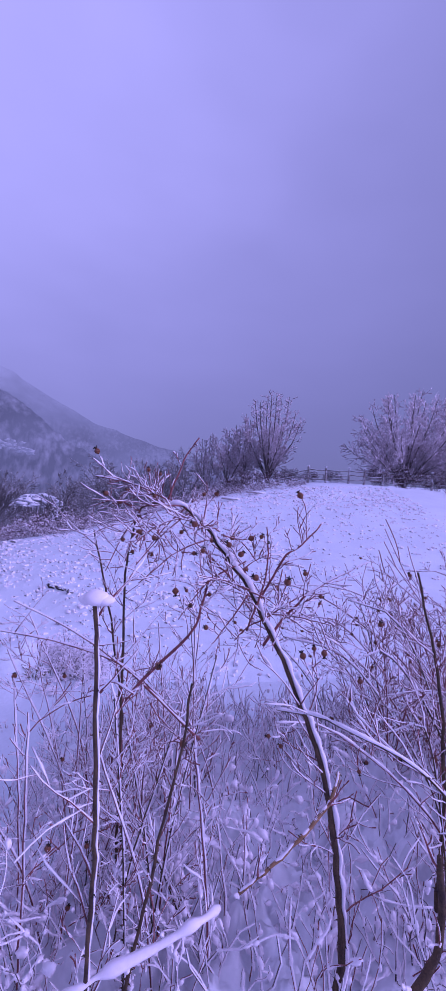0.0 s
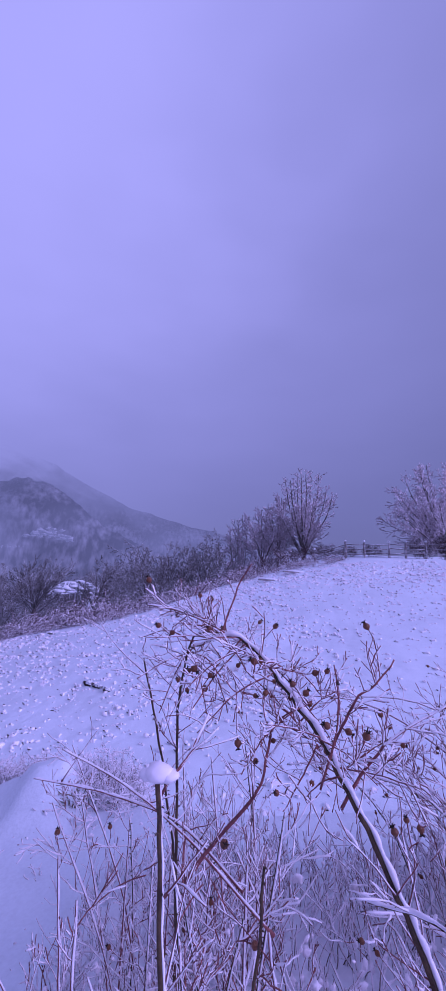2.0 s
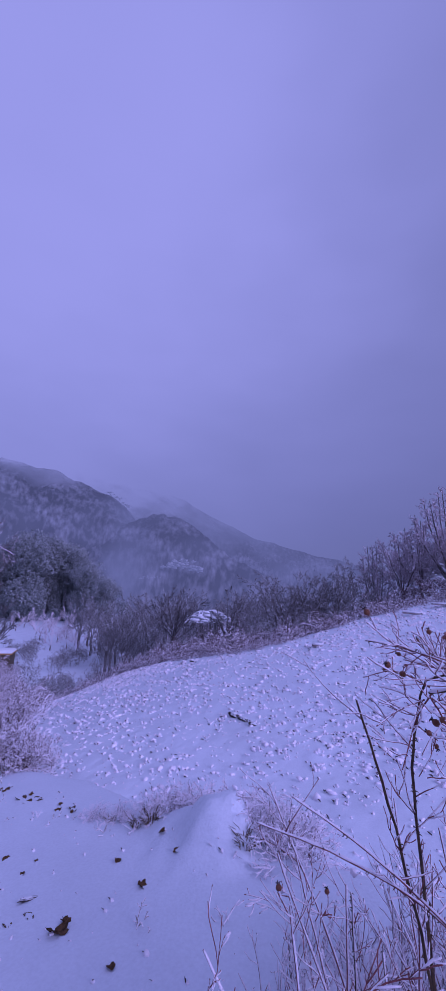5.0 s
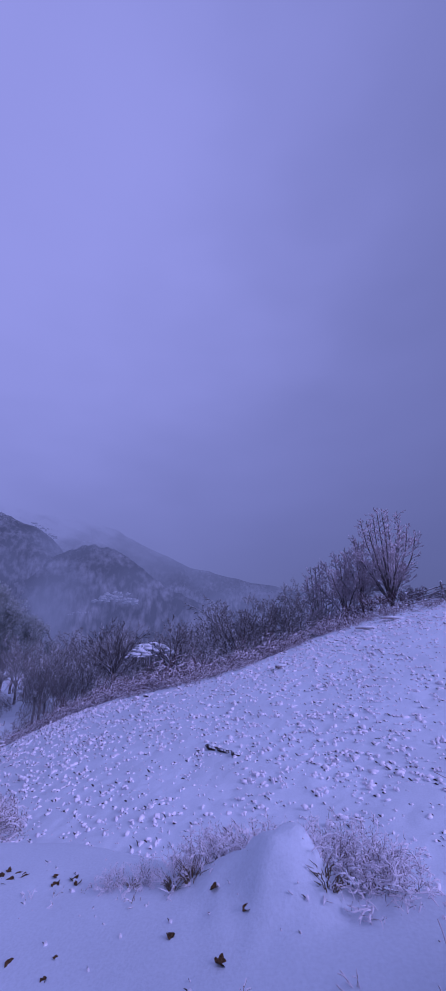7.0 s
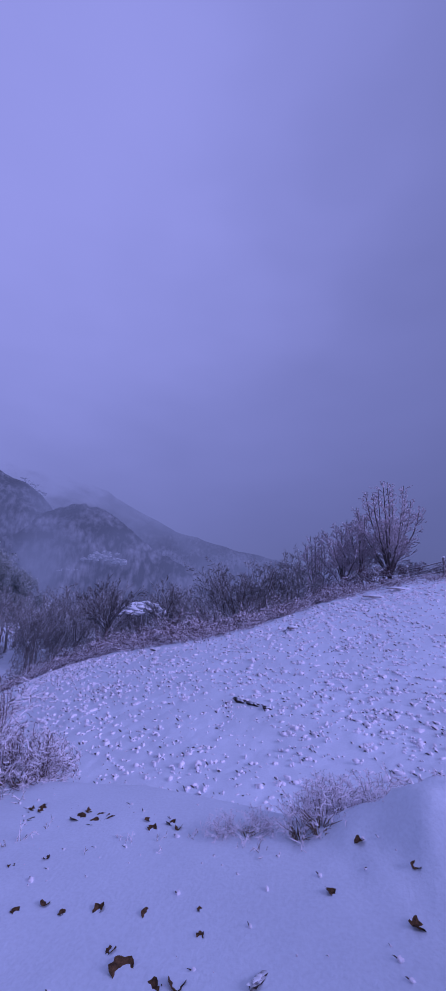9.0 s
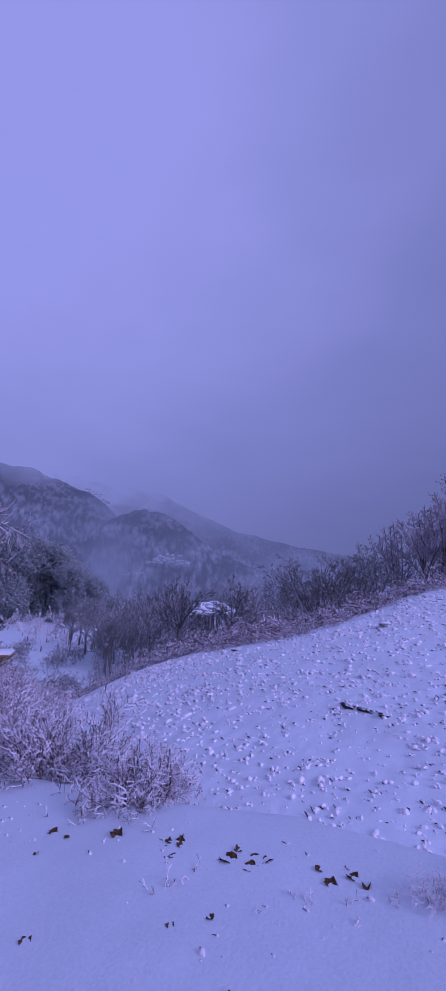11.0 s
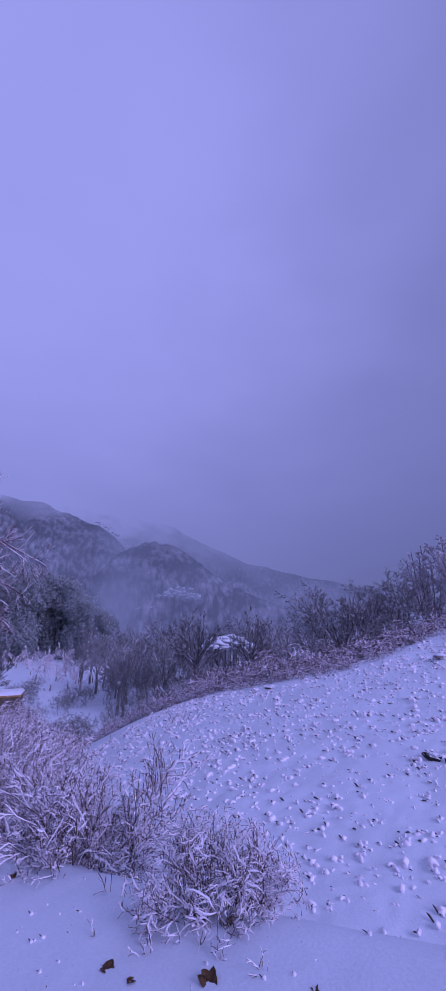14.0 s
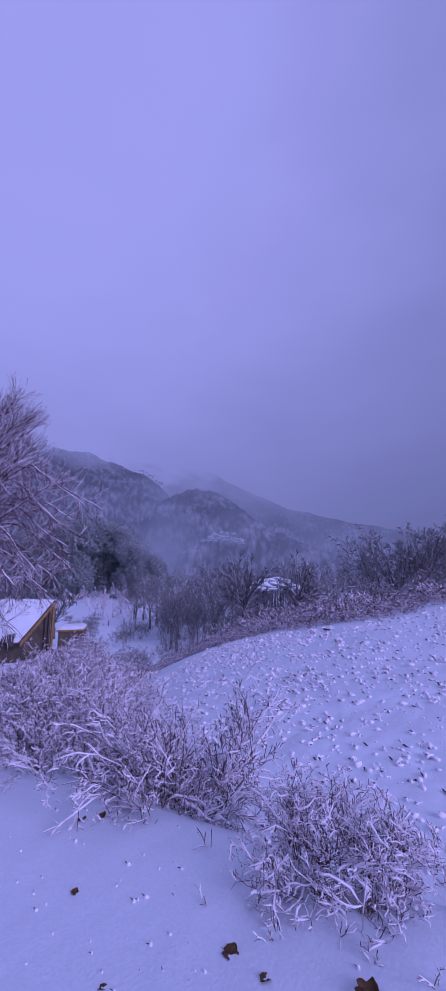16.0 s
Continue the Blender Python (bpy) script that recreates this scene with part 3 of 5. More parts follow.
def fan_tree(seed, height, width, limbs, label, fork=0.12, low=0.75, twigs=30, reach=0.9, thick=0.055, droop=0.0, upright=0.75):
    """A leafless tree whose limbs leave a short trunk like a fan and bear many short snowy twigs. low: the height of the outermost tips."""
    r = np.random.default_rng(seed)
    tree = empty("bare_tree")
    s = Shape()
    s.tube(curve([(0, 0, -0.5), (0.03, 0, 0), (0, 0.04, height * fork)], 8), np.linspace(thick * 2.4, thick * 1.7, 8), 9)
    s.object("trunk", M_BARK, tree)
    for i in range(limbs):
        out = math.sqrt((i + 0.4) / limbs)
        a = i * 2.4 + r.uniform(-0.3, 0.3)
        w = np.array((math.cos(a), math.sin(a), 0.0)) * width * 0.5 * out
        top = height * (1 - (1 - low) * out**2.2) * r.uniform(0.93, 1.0)
        f = height * fork * r.uniform(0.5, 1.0)
        bow = f + (top - f) * (1 - upright)
        pts = curve([(0, 0, f), w * 0.42 + (0, 0, f + (bow - f) * 0.8), w * 0.80 + (0, 0, bow + (top - bow) * 0.42), w + (0, 0, top)], 18)
        pts[2:] += r.normal(0, 0.020, (16, 3)).cumsum(0)
        rad = np.linspace(thick * r.uniform(0.75, 1.1), 0.022, 18)
        limb, spray = Shape(), Shape()
        limb.tube(pts, rad, 6)
        snow_on(spray, pts, rad, r, 0.022, 4, 1.0, 0.15, 0.3)
        for _ in range(twigs):
            u = r.uniform(0.22, 0.99)
            j = min(int(u * 17), 16)
            t = pts[j + 1] - pts[j]
            t /= np.linalg.norm(t)
            side = r.normal(0, 1, 3)
            side -= side @ t * t
            side /= np.linalg.norm(side)
            side += 0.5 * w / (np.linalg.norm(w) + 1e-6)
            long = reach * r.uniform(0.5, 1.25) * (1.15 - 0.75 * u)
            for p, q, d in sprout(r, pts[j], t * 0.7 + side * 0.8 + np.array((0, 0, 0.25 - droop)), long, 0.020, 2, [], 0.22, droop, 0.1, (2, 3), 0.75, 0.62, 4):
                spray.tube(p, np.maximum(q, 0.0165), 3)
        l = limb.object("limb", M_BARK, tree)
        spray.object("twig_spray", M_TREE, l, "frosted twigs")["kind"] = "stuff"
    return tagged(tree, label, "tree")


# trees on the crest
tree = fan_tree(5, 7.7, 5.2, 16, "tall bare tree with a fan of upright frosted branches", fork=0.10, low=0.60, twigs=38, reach=1.05, thick=0.085, upright=0.55)
tree.matrix_basis = pose(3.15, 30.2, land(3.15, 30.2) - 0.3)
tree = fan_tree(9, 6.6, 2.6, 9, "slender bare tree with a pale trunk behind the hedge", fork=0.14, low=0.75, twigs=26, reach=0.9, thick=0.05)
tree.matrix_basis = pose(-1.75, 32.0, land(-1.75, 32) + 0.5)
tree = fan_tree(12, 6.0, 4.0, 11, "spreading bare tree with arching snowy branches", fork=0.2, low=0.5, twigs=26, reach=1.1, thick=0.05, upright=0.5)
tree.matrix_basis = pose(0.1, 31.0, land(0.1, 31))
tree = fan_tree(15, 5.6, 3.4, 10, "small bare tree crowded by taller neighbours", fork=0.2, low=0.55, twigs=26, reach=1.0, thick=0.045, upright=0.6)
tree.matrix_basis = pose(1.3, 31.0, land(1.3, 31), 0, 0, 40)
tree = fan_tree(41, 7.0, 8.8, 34, "broad many-stemmed tree with a dense frosted crown", fork=0.03, low=0.36, twigs=30, reach=1.45, thick=0.06, droop=0.15, upright=0.45)
tree.matrix_basis = pose(12.1, 27.0, land(12.1, 27.0) - 0.1)
tree = fan_tree(43, 6.8, 8.0, 30, "broad many-stemmed tree beside its twin at the fence", fork=0.03, low=0.36, twigs=30, reach=1.45, thick=0.06, droop=0.15, upright=0.45)
tree.matrix_basis = pose(16.2, 27.6, land(16.2, 27.6) - 0.1)

# undergrowth below the crest trees
thicket = shrub(33, 1.5, 1.3, 22, M_BRAMBLE, "snow-dusted thicket under the crest trees", depth=2, kids=(5, 7), thick=0.014, thin=0.008, wild=0.6, parts=6, k=3, step=6, snow=0.016, dome=1.0)
scatter(thicket, [(-2.9, 30.6, 0, 1.1), (-0.9, 29.8, 70, 1.15), (0.4, 29.2, 130, 1.0), (1.6, 28.8, 200, 1.05), (3.4, 29.0, 250, 0.85), (4.8, 29.4, 20, 0.8), (-4.2, 30.6, 310, 1.0), (10.3, 26.4, 10, 0.9), (11.6, 25.6, 90, 1.0), (13.4, 25.8, 160, 1.0), (15.0, 25.8, 230, 1.1), (16.8, 26.4, 300, 1.2), (7.4, 27.4, 60, 0.6), (5.9, 27.8, 150, 0.6)], "thickets under the crest trees")

# bare trees along the valley side behind the hedge
wood = bare_tree(52, 6.6, 4.2, 14, M_WOODS, "bare tree with a rounded grey crown behind the hedge", depth=3, thin=2.2, kids=(5, 7), wild=0.3, spread=0.85, flare=1.2, rise=0.0, fork_at=0.35, bark=M_BARK)
scatter(wood, [(-6.9, 26.6, 0, 0.95), (-5.9, 27.6, 80, 1.0), (-4.9, 28.4, 150, 1.0), (-3.9, 27.8, 220, 0.85), (-8.0, 27.6, 300, 1.0), (-3.0, 29.2, 30, 0.9), (-6.4, 29.8, 100, 1.15)], "bare trees behind the hedge")
lone = bare_tree(57, 10.0, 4.8, 14, M_GREYBARK, "small bare tree with a dark forked trunk behind the hedge", depth=3, thin=3.2, kids=(5, 7), wild=0.16, base_r=0.15, fork_at=0.52, flare=1.15)
lone.matrix_basis = pose(-17.8, 42.5, land(-17.8, 42.5) - 0.1)
lone = bare_tree(59, 9.5, 5.4, 15, M_GREYBARK, "spreading bare tree at the foot of the bank", depth=3, thin=3.0, kids=(5, 7), wild=0.16, base_r=0.14, fork_at=0.48, flare=1.15)
lone.matrix_basis = pose(-20.6, 35.3, land(-20.6, 35.3))


# bare trees behind the farmhouse
yard = bare_tree(61, 9.5, 6.0, 12, M_GREYBARK, "bare grey tree with a leaning trunk behind the farmhouse", depth=3, thin=3.2, kids=(5, 7), wild=0.2, base_r=0.17, fork_at=0.3, flare=1.0)
scatter(yard, [(-41.8, 29.6, 0, 1.0), (-45.0, 35.2, 140, 0.85), (-46.3, 30.2, 250, 1.05)], "trees behind the farmhouse", 0.2)


# a snow-bowed bush on the valley side
def bowed_bush():
    r = np.random.default_rng(63)
    x, y = -20.9, 44.2
    g = land(x, y)
    top = -0.1 - g
    t = empty("snow_bowed_tree")
    s, c = Shape(), Shape()
    for i in range(46):
        a = r.uniform(0, 6.3)
        reach = r.uniform(0.9, 2.5)
        w = np.array((math.cos(a), math.sin(a), 0.0))
        h = top * r.uniform(0.86, 1.0)
        p = curve([w * reach * 0.45 - (0, 0, 0.3), w * reach * 0.62 + (0, 0, h * 0.5), w * reach * 0.72 + (0, 0, h - 0.14 * reach), w * reach * 1.0 + (0, 0, h - 0.42 * reach**1.2)], 12)
        s.tube(p + (0, 0, 0.05), np.linspace(0.06, 0.02, 12), 4)
        snow_on(c, p[7:], np.linspace(0.04, 0.02, 5), r, 0.10, 5, 1.0, 0.3, 0.0)
    for i in range(130):
        a, d = r.uniform(0, 6.3), 2.9 * math.sqrt(r.random())
        w = r.uniform(0.16, 0.42)
        c.blob((math.cos(a) * d, math.sin(a) * d, top - 0.3 - 0.14 * d * d + r.uniform(-0.12, 0.05)), (w * 1.3, w, w * 0.45), r, 0.3)
    s.object("branch_fan", M_WOODS, t)["kind"] = "stuff"
    c.object("snow_cap", M_SNOW, t, "thick cap of snow")
    tagged(t, "rounded tree bowed under a thick cap of snow", "tree")
    t.matrix_basis = pose(x, y, g)


bowed_bush()

# valley woods
tall = bare_tree(71, 12.0, 8.5, 8, M_WOODS, "bare grey tree in the valley woods", depth=3, thin=5.2, kids=(4, 6), wild=0.2, spread=0.7, fork_at=0.32, k=4)
tall2 = bare_tree(73, 10.0, 9.0, 8, M_WOODS, "spreading bare grey tree in the valley woods", depth=3, thin=5.2, kids=(4, 6), wild=0.2, spread=0.7, fork_at=0.28, k=4)
spots, spots2 = [], []
for i in range(130):
    a = radians(rng.uniform(6, 44))
    d = rng.uniform(42, 125)
    x, y = -3.5 - d * math.sin(a), 1 + d * math.cos(a)
    if math.degrees(a) > 37 and d < 105 or abs(math.degrees(a) - 22.0) < 5.0 and d < 54:
        continue
    (spots if i % 2 else spots2).append((x, y, rng.uniform(0, 360), rng.uniform(0.4, 0.85) * (0.75 + d / 300)))
for _ in range(26):
    a, d = radians(rng.uniform(29, 40.5)), rng.uniform(46, 68)
    size = float(np.interp(math.degrees(a), [29, 33, 36, 40.5], [0.32, 0.38, 0.58, 0.75]))
    spots.append((-4.9 - d * math.sin(a), 2 + d * math.cos(a), rng.uniform(0, 360), size * rng.uniform(0.8, 1.1)))
scatter(tall, spots, "valley woods", 0.3)
scatter(tall2, spots2, "valley woods", 0.3)


def evergreen(seed, height, width):
    """A dark tree with a ragged crown of drooping fronds."""
    r = np.random.default_rng(seed)
    t = empty("evergreen_tree")
    s = Shape()
    s.tube([(0, 0, -0.5), (0.1, 0, height * 0.5), (0, 0.1, height)], [height * 0.02, height * 0.013, 0.03], 7)
    s.object("trunk", M_WOODS, t)
    c = Shape()
    lobes = [(r.uniform(-0.28, 0.28) * width, r.uniform(-0.28, 0.28) * width, r.uniform(0.12, 0.90) ** 0.9 * height, r.uniform(0.14, 0.28) * width) for _ in range(24)]
    for i in range(4200):
        cx, cy, cz, cr = lobes[r.integers(0, len(lobes))]
        w = r.normal(0, 1, 3)
        w /= np.linalg.norm(w)
        p = np.array([cx, cy, cz]) + w * cr * np.array([1, 1, 1.25]) * r.uniform(0.55, 1.15)
        q = r.uniform(0.10, 0.26)
        u = r.normal(0, 1, 3)
        u /= np.linalg.norm(u)
        v = np.cross(u, w)
        c.add([p - u * q, p + u * q, p + v * q * 0.7 - (0, 0, 0.3 * q), p + w * q * 1.1, p - v * q * 0.7], (), [(0, 2, 3), (3, 2, 1), (0, 3, 4), (4, 3, 1)])
    c.object("crown", M_CONIFER, t)
    tagged(t, "dark grey-green evergreen tree at the valley meadow's end", "evergreen tree")
    return t


dark = evergreen(81, 15.0, 8.0)
spots = []
for i in range(60):
    a = rng.uniform(34, 55)
    d = 128 - 3.4 * max(0, 44 - a) + rng.uniform(-6, 14)
    spots.append((-4 - d * math.sin(radians(a)), 1.5 + d * math.cos(radians(a)), rng.uniform(0, 360), float(np.interp(a, [34, 36, 38, 42, 45, 48, 53], [0.35, 0.50, 0.90, 1.25, 1.55, 1.60, 1.35])) * rng.uniform(0.7, 1.06)))
scatter(dark, spots, "dark evergreens", 0.4)

# trunks and bushes on the valley meadow
sapling = bare_tree(85, 5.0, 3.2, 5, M_TREE, "small frosted bare tree on the valley meadow", depth=3, thin=3.0, kids=(5, 7))
spots = []
for a, d in ((41.5, 62), (40.0, 58), (43.0, 70), (38.6, 66), (44.5, 88), (46.5, 95), (42.2, 98), (39.5, 90), (47.8, 100), (37.0, 60), (36.0, 70), (40.6, 66), (42.0, 76), (43.6, 60), (45.4, 74), (41.0, 84), (44.0, 100), (46.0, 84), (48.6, 92)):
    spots.append((-4.9 - d * math.sin(radians(a)), 2 + d * math.cos(radians(a)), rng.uniform(0, 360), rng.uniform(0.7, 1.1)))
scatter(sapling, spots, "saplings on the valley meadow", 0.2)


# ---- big frosted tree beside the bushes ----
def orchard_tree():
    r = np.random.default_rng(91)
    t = empty("frosted_tree")
    x, y = -17.2, 8.6
    g = land(x, y)
    s = Shape()
    s.tube(curve([(0, 0, -0.6), (0.1, 0.05, 2.0), (-0.1, 0.2, 4.2), (0.1, 0.1, 6.5 - g)], 14), np.linspace(0.24, 0.06, 14), 9)
    s.object("trunk", M_BARK, t)
    for i in range(54):
        tip = -1.2 + 7.6 * ((i + r.random()) / 54) ** 0.95
        a = r.uniform(-0.6, 1.5) if i % 4 else r.uniform(1.5, 5.5)
        reach = float(np.interp(tip, [-1.2, 1.0, 1.9, 2.9, 4.6, 5.4, 6.4], [1.9, 3.7, 4.4, 3.8, 2.7, 2.0, 1.5])) * r.uniform(0.72, 1.0)
        w = np.array((math.cos(a), math.sin(a), 0.0)) * reach
        hang = tip < 3.0
        z0 = tip + (1.0 if hang else -1.5)
        line = curve([(0, 0.1, z0 - g), w * 0.45 + (0, 0, (z0 + 0.3 if hang else tip - 0.9) - g), w * 0.8 + (0, 0, (tip + 0.45 if hang else tip - 0.35) - g), w + (0, 0, tip - g)], 16)
        line[1:] += r.normal(0, 0.02, (15, 3)).cumsum(0)
        rad = np.linspace(0.04, 0.009, 16)
        limb, load = Shape(), Shape()
        limb.tube(line, rad, 5)
        snow_on(load, line, rad, r, 0.020, 4, 0.9, 0.25, 0.3)
        for _ in range(44):
            u = r.uniform(0.15, 1.0)
            j = min(int(u * 15), 14)
            t_ = line[j + 1] - line[j]
            t_ /= np.linalg.norm(t_)
            side = r.normal(0, 1, 3)
            side -= side @ t_ * t_
            side /= np.linalg.norm(side)
            down = hang and r.random() < 0.55
            for p, q, d in sprout(r, line[j], t_ * 0.6 + side * 0.7 + np.array((0, 0, -0.8 if down else 0.55)), r.uniform(0.35, 0.95), 0.010, 1, [], 0.3, 0.5 if down else 0.0, 0.0 if down else 0.25, (2, 4), 0.7, 0.55, 6):
                limb.tube(p, np.maximum(q, 0.0052), 3)
                snow_on(load, p, q, r, 0.0085 if d else 0.0068, 3, 0.75, 0.35, 0.5)
        l = limb.object("limb", M_ORCHARD, t)
        load.object("snow_load", M_FROST, l, "snow lying along the branches")["kind"] = "stuff"
    tagged(t, "frosted bare tree with upturned snow-laden branches", "tree")
    t.matrix_basis = pose(x, y, g)


orchard_tree()


# ---- the fence on the crest ----
def build_fence():
    f = empty("split_rail_fence")
    spots = [(-7.5, 26.6), (-11.7, 26.3), (-14.15, 26.2), (-17.2, 26.3), (-19.2, 26.6), (-21.6, 27.0), (-24.4, 27.6), (-27.5, 28.2), (-31, 28.8)]
    pts = []
    r = np.random.default_rng(97)
    for i, (az, d) in enumerate(spots):
        x, y = -d * math.sin(radians(az)), d * math.cos(radians(az))
        z = 1.41 + d * math.tan(radians(2.35 if i else 1.2))
        pts.append((x, y, z))
        s = Shape()
        lean = r.normal(0, 0.03, 2)
        s.tube([(x, y, z - 0.6), (x + lean[0] * 0.5, y + lean[1] * 0.5, z + 0.45), (x + lean[0], y + lean[1], z + 0.98 + r.uniform(-0.08, 0.12))], [0.075, 0.07, 0.06], 8)
        s.object("post", M_FENCE, f, smooth=False)
        c = Shape()
        c.blob((x + lean[0], y + lean[1], z + 1.03), (0.08, 0.08, 0.06), r)
        c.object("snow_cap", M_SNOW, f, "snow cap on the post")
    for a, b in zip(pts[:-1], pts[1:]):
        for h in (0.28, 0.55, 0.82):
            s = Shape()
            pa, pb = np.array(a) + (0, 0, h + r.normal(0, 0.03)), np.array(b) + (0, 0, h + r.normal(0, 0.03))
            mid = (pa + pb) / 2 + (0, 0, -0.02)
            s.tube([pa, mid, pb], [0.03, 0.034, 0.03], 6)
            s.object("rail", M_FENCE, f)
    tagged(f, "weathered split-rail fence with snow on its rails", "fence")


build_fence()


# ---- house and shed in the valley ----
def build_house():
    h = empty("farmhouse")
    a = Vector((-34.2, 26.4, -1.95))            # upper roof corner
    down = Vector((1.75, -4.5, -2.75))          # along the verge, to the eaves
    along = Vector((-0.932, -0.362, 0.0))       # along the ridge
    n = down.cross(along).normalized()
    if n.z < 0:
        n = -n
    ln = 14.0

    def slab(shape, p, q, r, s, t):
        """A plate over four corners, t thick along the roof's normal."""
        top = [np.array(v + n * t) for v in (p, q, r, s)]
        low = [np.array(v) for v in (p, q, r, s)]
        shape.add(low + top, [(0, 3, 2, 1), (4, 5, 6, 7), (0, 1, 5, 4), (1, 2, 6, 5), (2, 3, 7, 6), (3, 0, 4, 7)])

    roof = Shape()
    slab(roof, a, a + down, a + down + along * ln, a + along * ln, 0.14)
    roof = roof.object("roof", M_DARKWOOD, h, smooth=False)
    s = Shape()
    i = along * 0.12
    lift = n * 0.145
    rr = np.random.default_rng(5)
    na, nb = 24, 10
    v = []
    for p in range(na + 1):
        for q in range(nb + 1):
            c = a + along * (0.1 + (ln - 0.2) * p / na) + down * (q / nb * 0.99) + lift
            edge = min(1.0, 4 * min(p / na, 1 - p / na, q / nb, 1 - q / nb) + 0.15)
            v.append(np.array(c + n * (0.16 * edge + rr.uniform(-0.015, 0.015))))
    qd = [(p * (nb + 1) + q, p * (nb + 1) + q + 1, (p + 1) * (nb + 1) + q + 1, (p + 1) * (nb + 1) + q) for p in range(na) for q in range(nb)]
    s.add(v, qd)
    s.object("roof_snow", M_SNOW, h, "unbroken snow on the roof")
    s = Shape()
    out = -along * 0.05
    slab(s, a + out - n * 0.14, a + down + out - n * 0.14, a + down + out * 0.2 - n * 0.14, a + out * 0.2 - n * 0.14, 0.26)
    s.object("verge_board", M_FASCIA, h, "yellow timber verge board", False)
    base = -9.7
    inset = along * 0.35

    def wall(name, p, q, m=M_WALL, thick=0.25, zt=(0, 0)):
        w = Shape()
        side = Vector((q.y - p.y, p.x - q.x, 0)).normalized() * thick
        v = [(p.x, p.y, base), (q.x, q.y, base), (q.x, q.y, q.z - 0.05), (p.x, p.y, p.z - 0.05)]
        v2 = [(x + side.x, y + side.y, z) for x, y, z in v]
        w.add(v + v2, [(0, 1, 2, 3), (7, 6, 5, 4), (0, 4, 5, 1), (1, 5, 6, 2), (2, 6, 7, 3), (3, 7, 4, 0)])
        return w.object(name, m, h, smooth=False)

    top_in = a + inset + down * 0.03
    low_in = a + inset + down * 0.93
    wall("gable_wall", top_in, low_in)
    wall("front_wall", low_in, low_in + along * (ln - 0.7))
    wall("back_wall", top_in + along * (ln - 0.7), top_in)
    wall("far_wall", low_in + along * (ln - 0.7), top_in + along * (ln - 0.7))
    # dark boarding strip and posts at the high end of the gable
    for f in (0.05, 0.16, 0.27):
        p = a + inset * 0.4 + down * f
        s = Shape()
        s.box((p.x - 0.09, p.y - 0.09, base), (p.x + 0.09, p.y + 0.09, p.z - 0.1))
        s.object("post", M_FASCIA if f < 0.1 else M_DARKWOOD, h, smooth=False)
    # little gabled porch on the eaves side
    c = a + down * 0.98 + along * 0.9 + Vector((0, 0, -0.15))
    s = Shape()
    f = down.normalized()
    g = Vector((f.x, f.y, 0)).normalized()
    w = along * 0.5
    ridge0, ridge1 = c + Vector((0, 0, 0.7)) + g * 0.6, c + Vector((0, 0, 0.7)) - g * 0.6
    for sgn in (1, -1):
        e0, e1 = c + w * sgn + g * 0.6, c + w * sgn - g * 0.6
        v = [np.array(x) for x in (ridge0, e0, e1, ridge1)]
        v2 = [x + (0, 0, 0.12) for x in v]
        s.add(v + v2, [(0, 1, 2, 3), (7, 6, 5, 4), (0, 4, 5, 1), (1, 5, 6, 2), (2, 6, 7, 3), (3, 7, 4, 0)])
    s.object("porch_roof", M_DARKWOOD, h, "small porch gable", False)
    tagged(h, "low farmhouse with a snow-covered roof and yellow verge", "house")
    shrink = Matrix.Translation((-4.95, 2.1, 0.85)) @ Matrix.Scale(0.79, 4) @ Matrix.Translation((4.95, -2.1, -0.85))
    h.matrix_basis = shrink

    d = empty("shed")
    s = Shape()
    m = Matrix.Translation((-33.4, 27.6, -0.05)) @ Matrix.Rotation(radians(40), 4, "Z") @ Matrix.Scale(0.52, 4, (1, 0, 0))
    s.box((-1.9, -1.1, -10.2), (1.9, 1.1, -4.35), m)
    s.object("wall", M_WALL, d, smooth=False)
    s = Shape()
    s.box((-2.1, -1.3, -4.346), (2.1, 1.3, -4.22), m)
    s.object("roof", M_FASCIA, d, "yellow-edged flat roof", False)
    s = Shape()
    xs, ys = np.linspace(-2.05, 2.05, 14), np.linspace(-1.25, 1.25, 8)
    v = []
    for x in xs:
        for y in ys:
            e = min(1, (2.05 - abs(x)) * 5, (1.25 - abs(y)) * 5)
            v.append(tuple(m @ Vector((x, y, -4.216 + 0.22 * e))))
    s.add(v, [(i * 8 + j, (i + 1) * 8 + j, (i + 1) * 8 + j + 1, i * 8 + j + 1) for i in range(13) for j in range(7)])
    s.object("roof_snow", M_SNOW, d, "snow on the flat roof")
    tagged(d, "flat-roofed shed under snow beside the farmhouse", "shed")
    d.matrix_basis = shrink


build_house()

# ---- bramble hedge along the meadow's edge ----
bram = [shrub(s, 1.0, 1.05, 13, M_BRAMBLE, "snow-dusted bramble bush in the hedge", "bramble", depth=2, kids=(3, 4), thick=0.011, thin=0.007, wild=1.5, droop=0.7, lean=1.5, name="bramble_bush", parts=6, snow=0.019, k=3, step=6, shrink=0.65) for s in (101, 103, 107)]
spots = [[], [], []]
i = 0
for x in np.arange(-21.5, 4.6, 0.62):
    for row in range(4):
        y = float(edge_y(x)) + 0.55 + row * 0.95 + rng.uniform(-0.3, 0.3)
        size = rng.uniform(0.62, 0.95) * (1.1 if x < -7 else 0.95 if x < 0 else 0.6) * (0.62 + 0.27 * row)
        spots[i % 3].append((x + rng.uniform(-0.3, 0.3), y, rng.uniform(0, 360), size))
        i += 1
for b, s in zip(bram, spots):
    scatter(b, s, "bramble hedge")

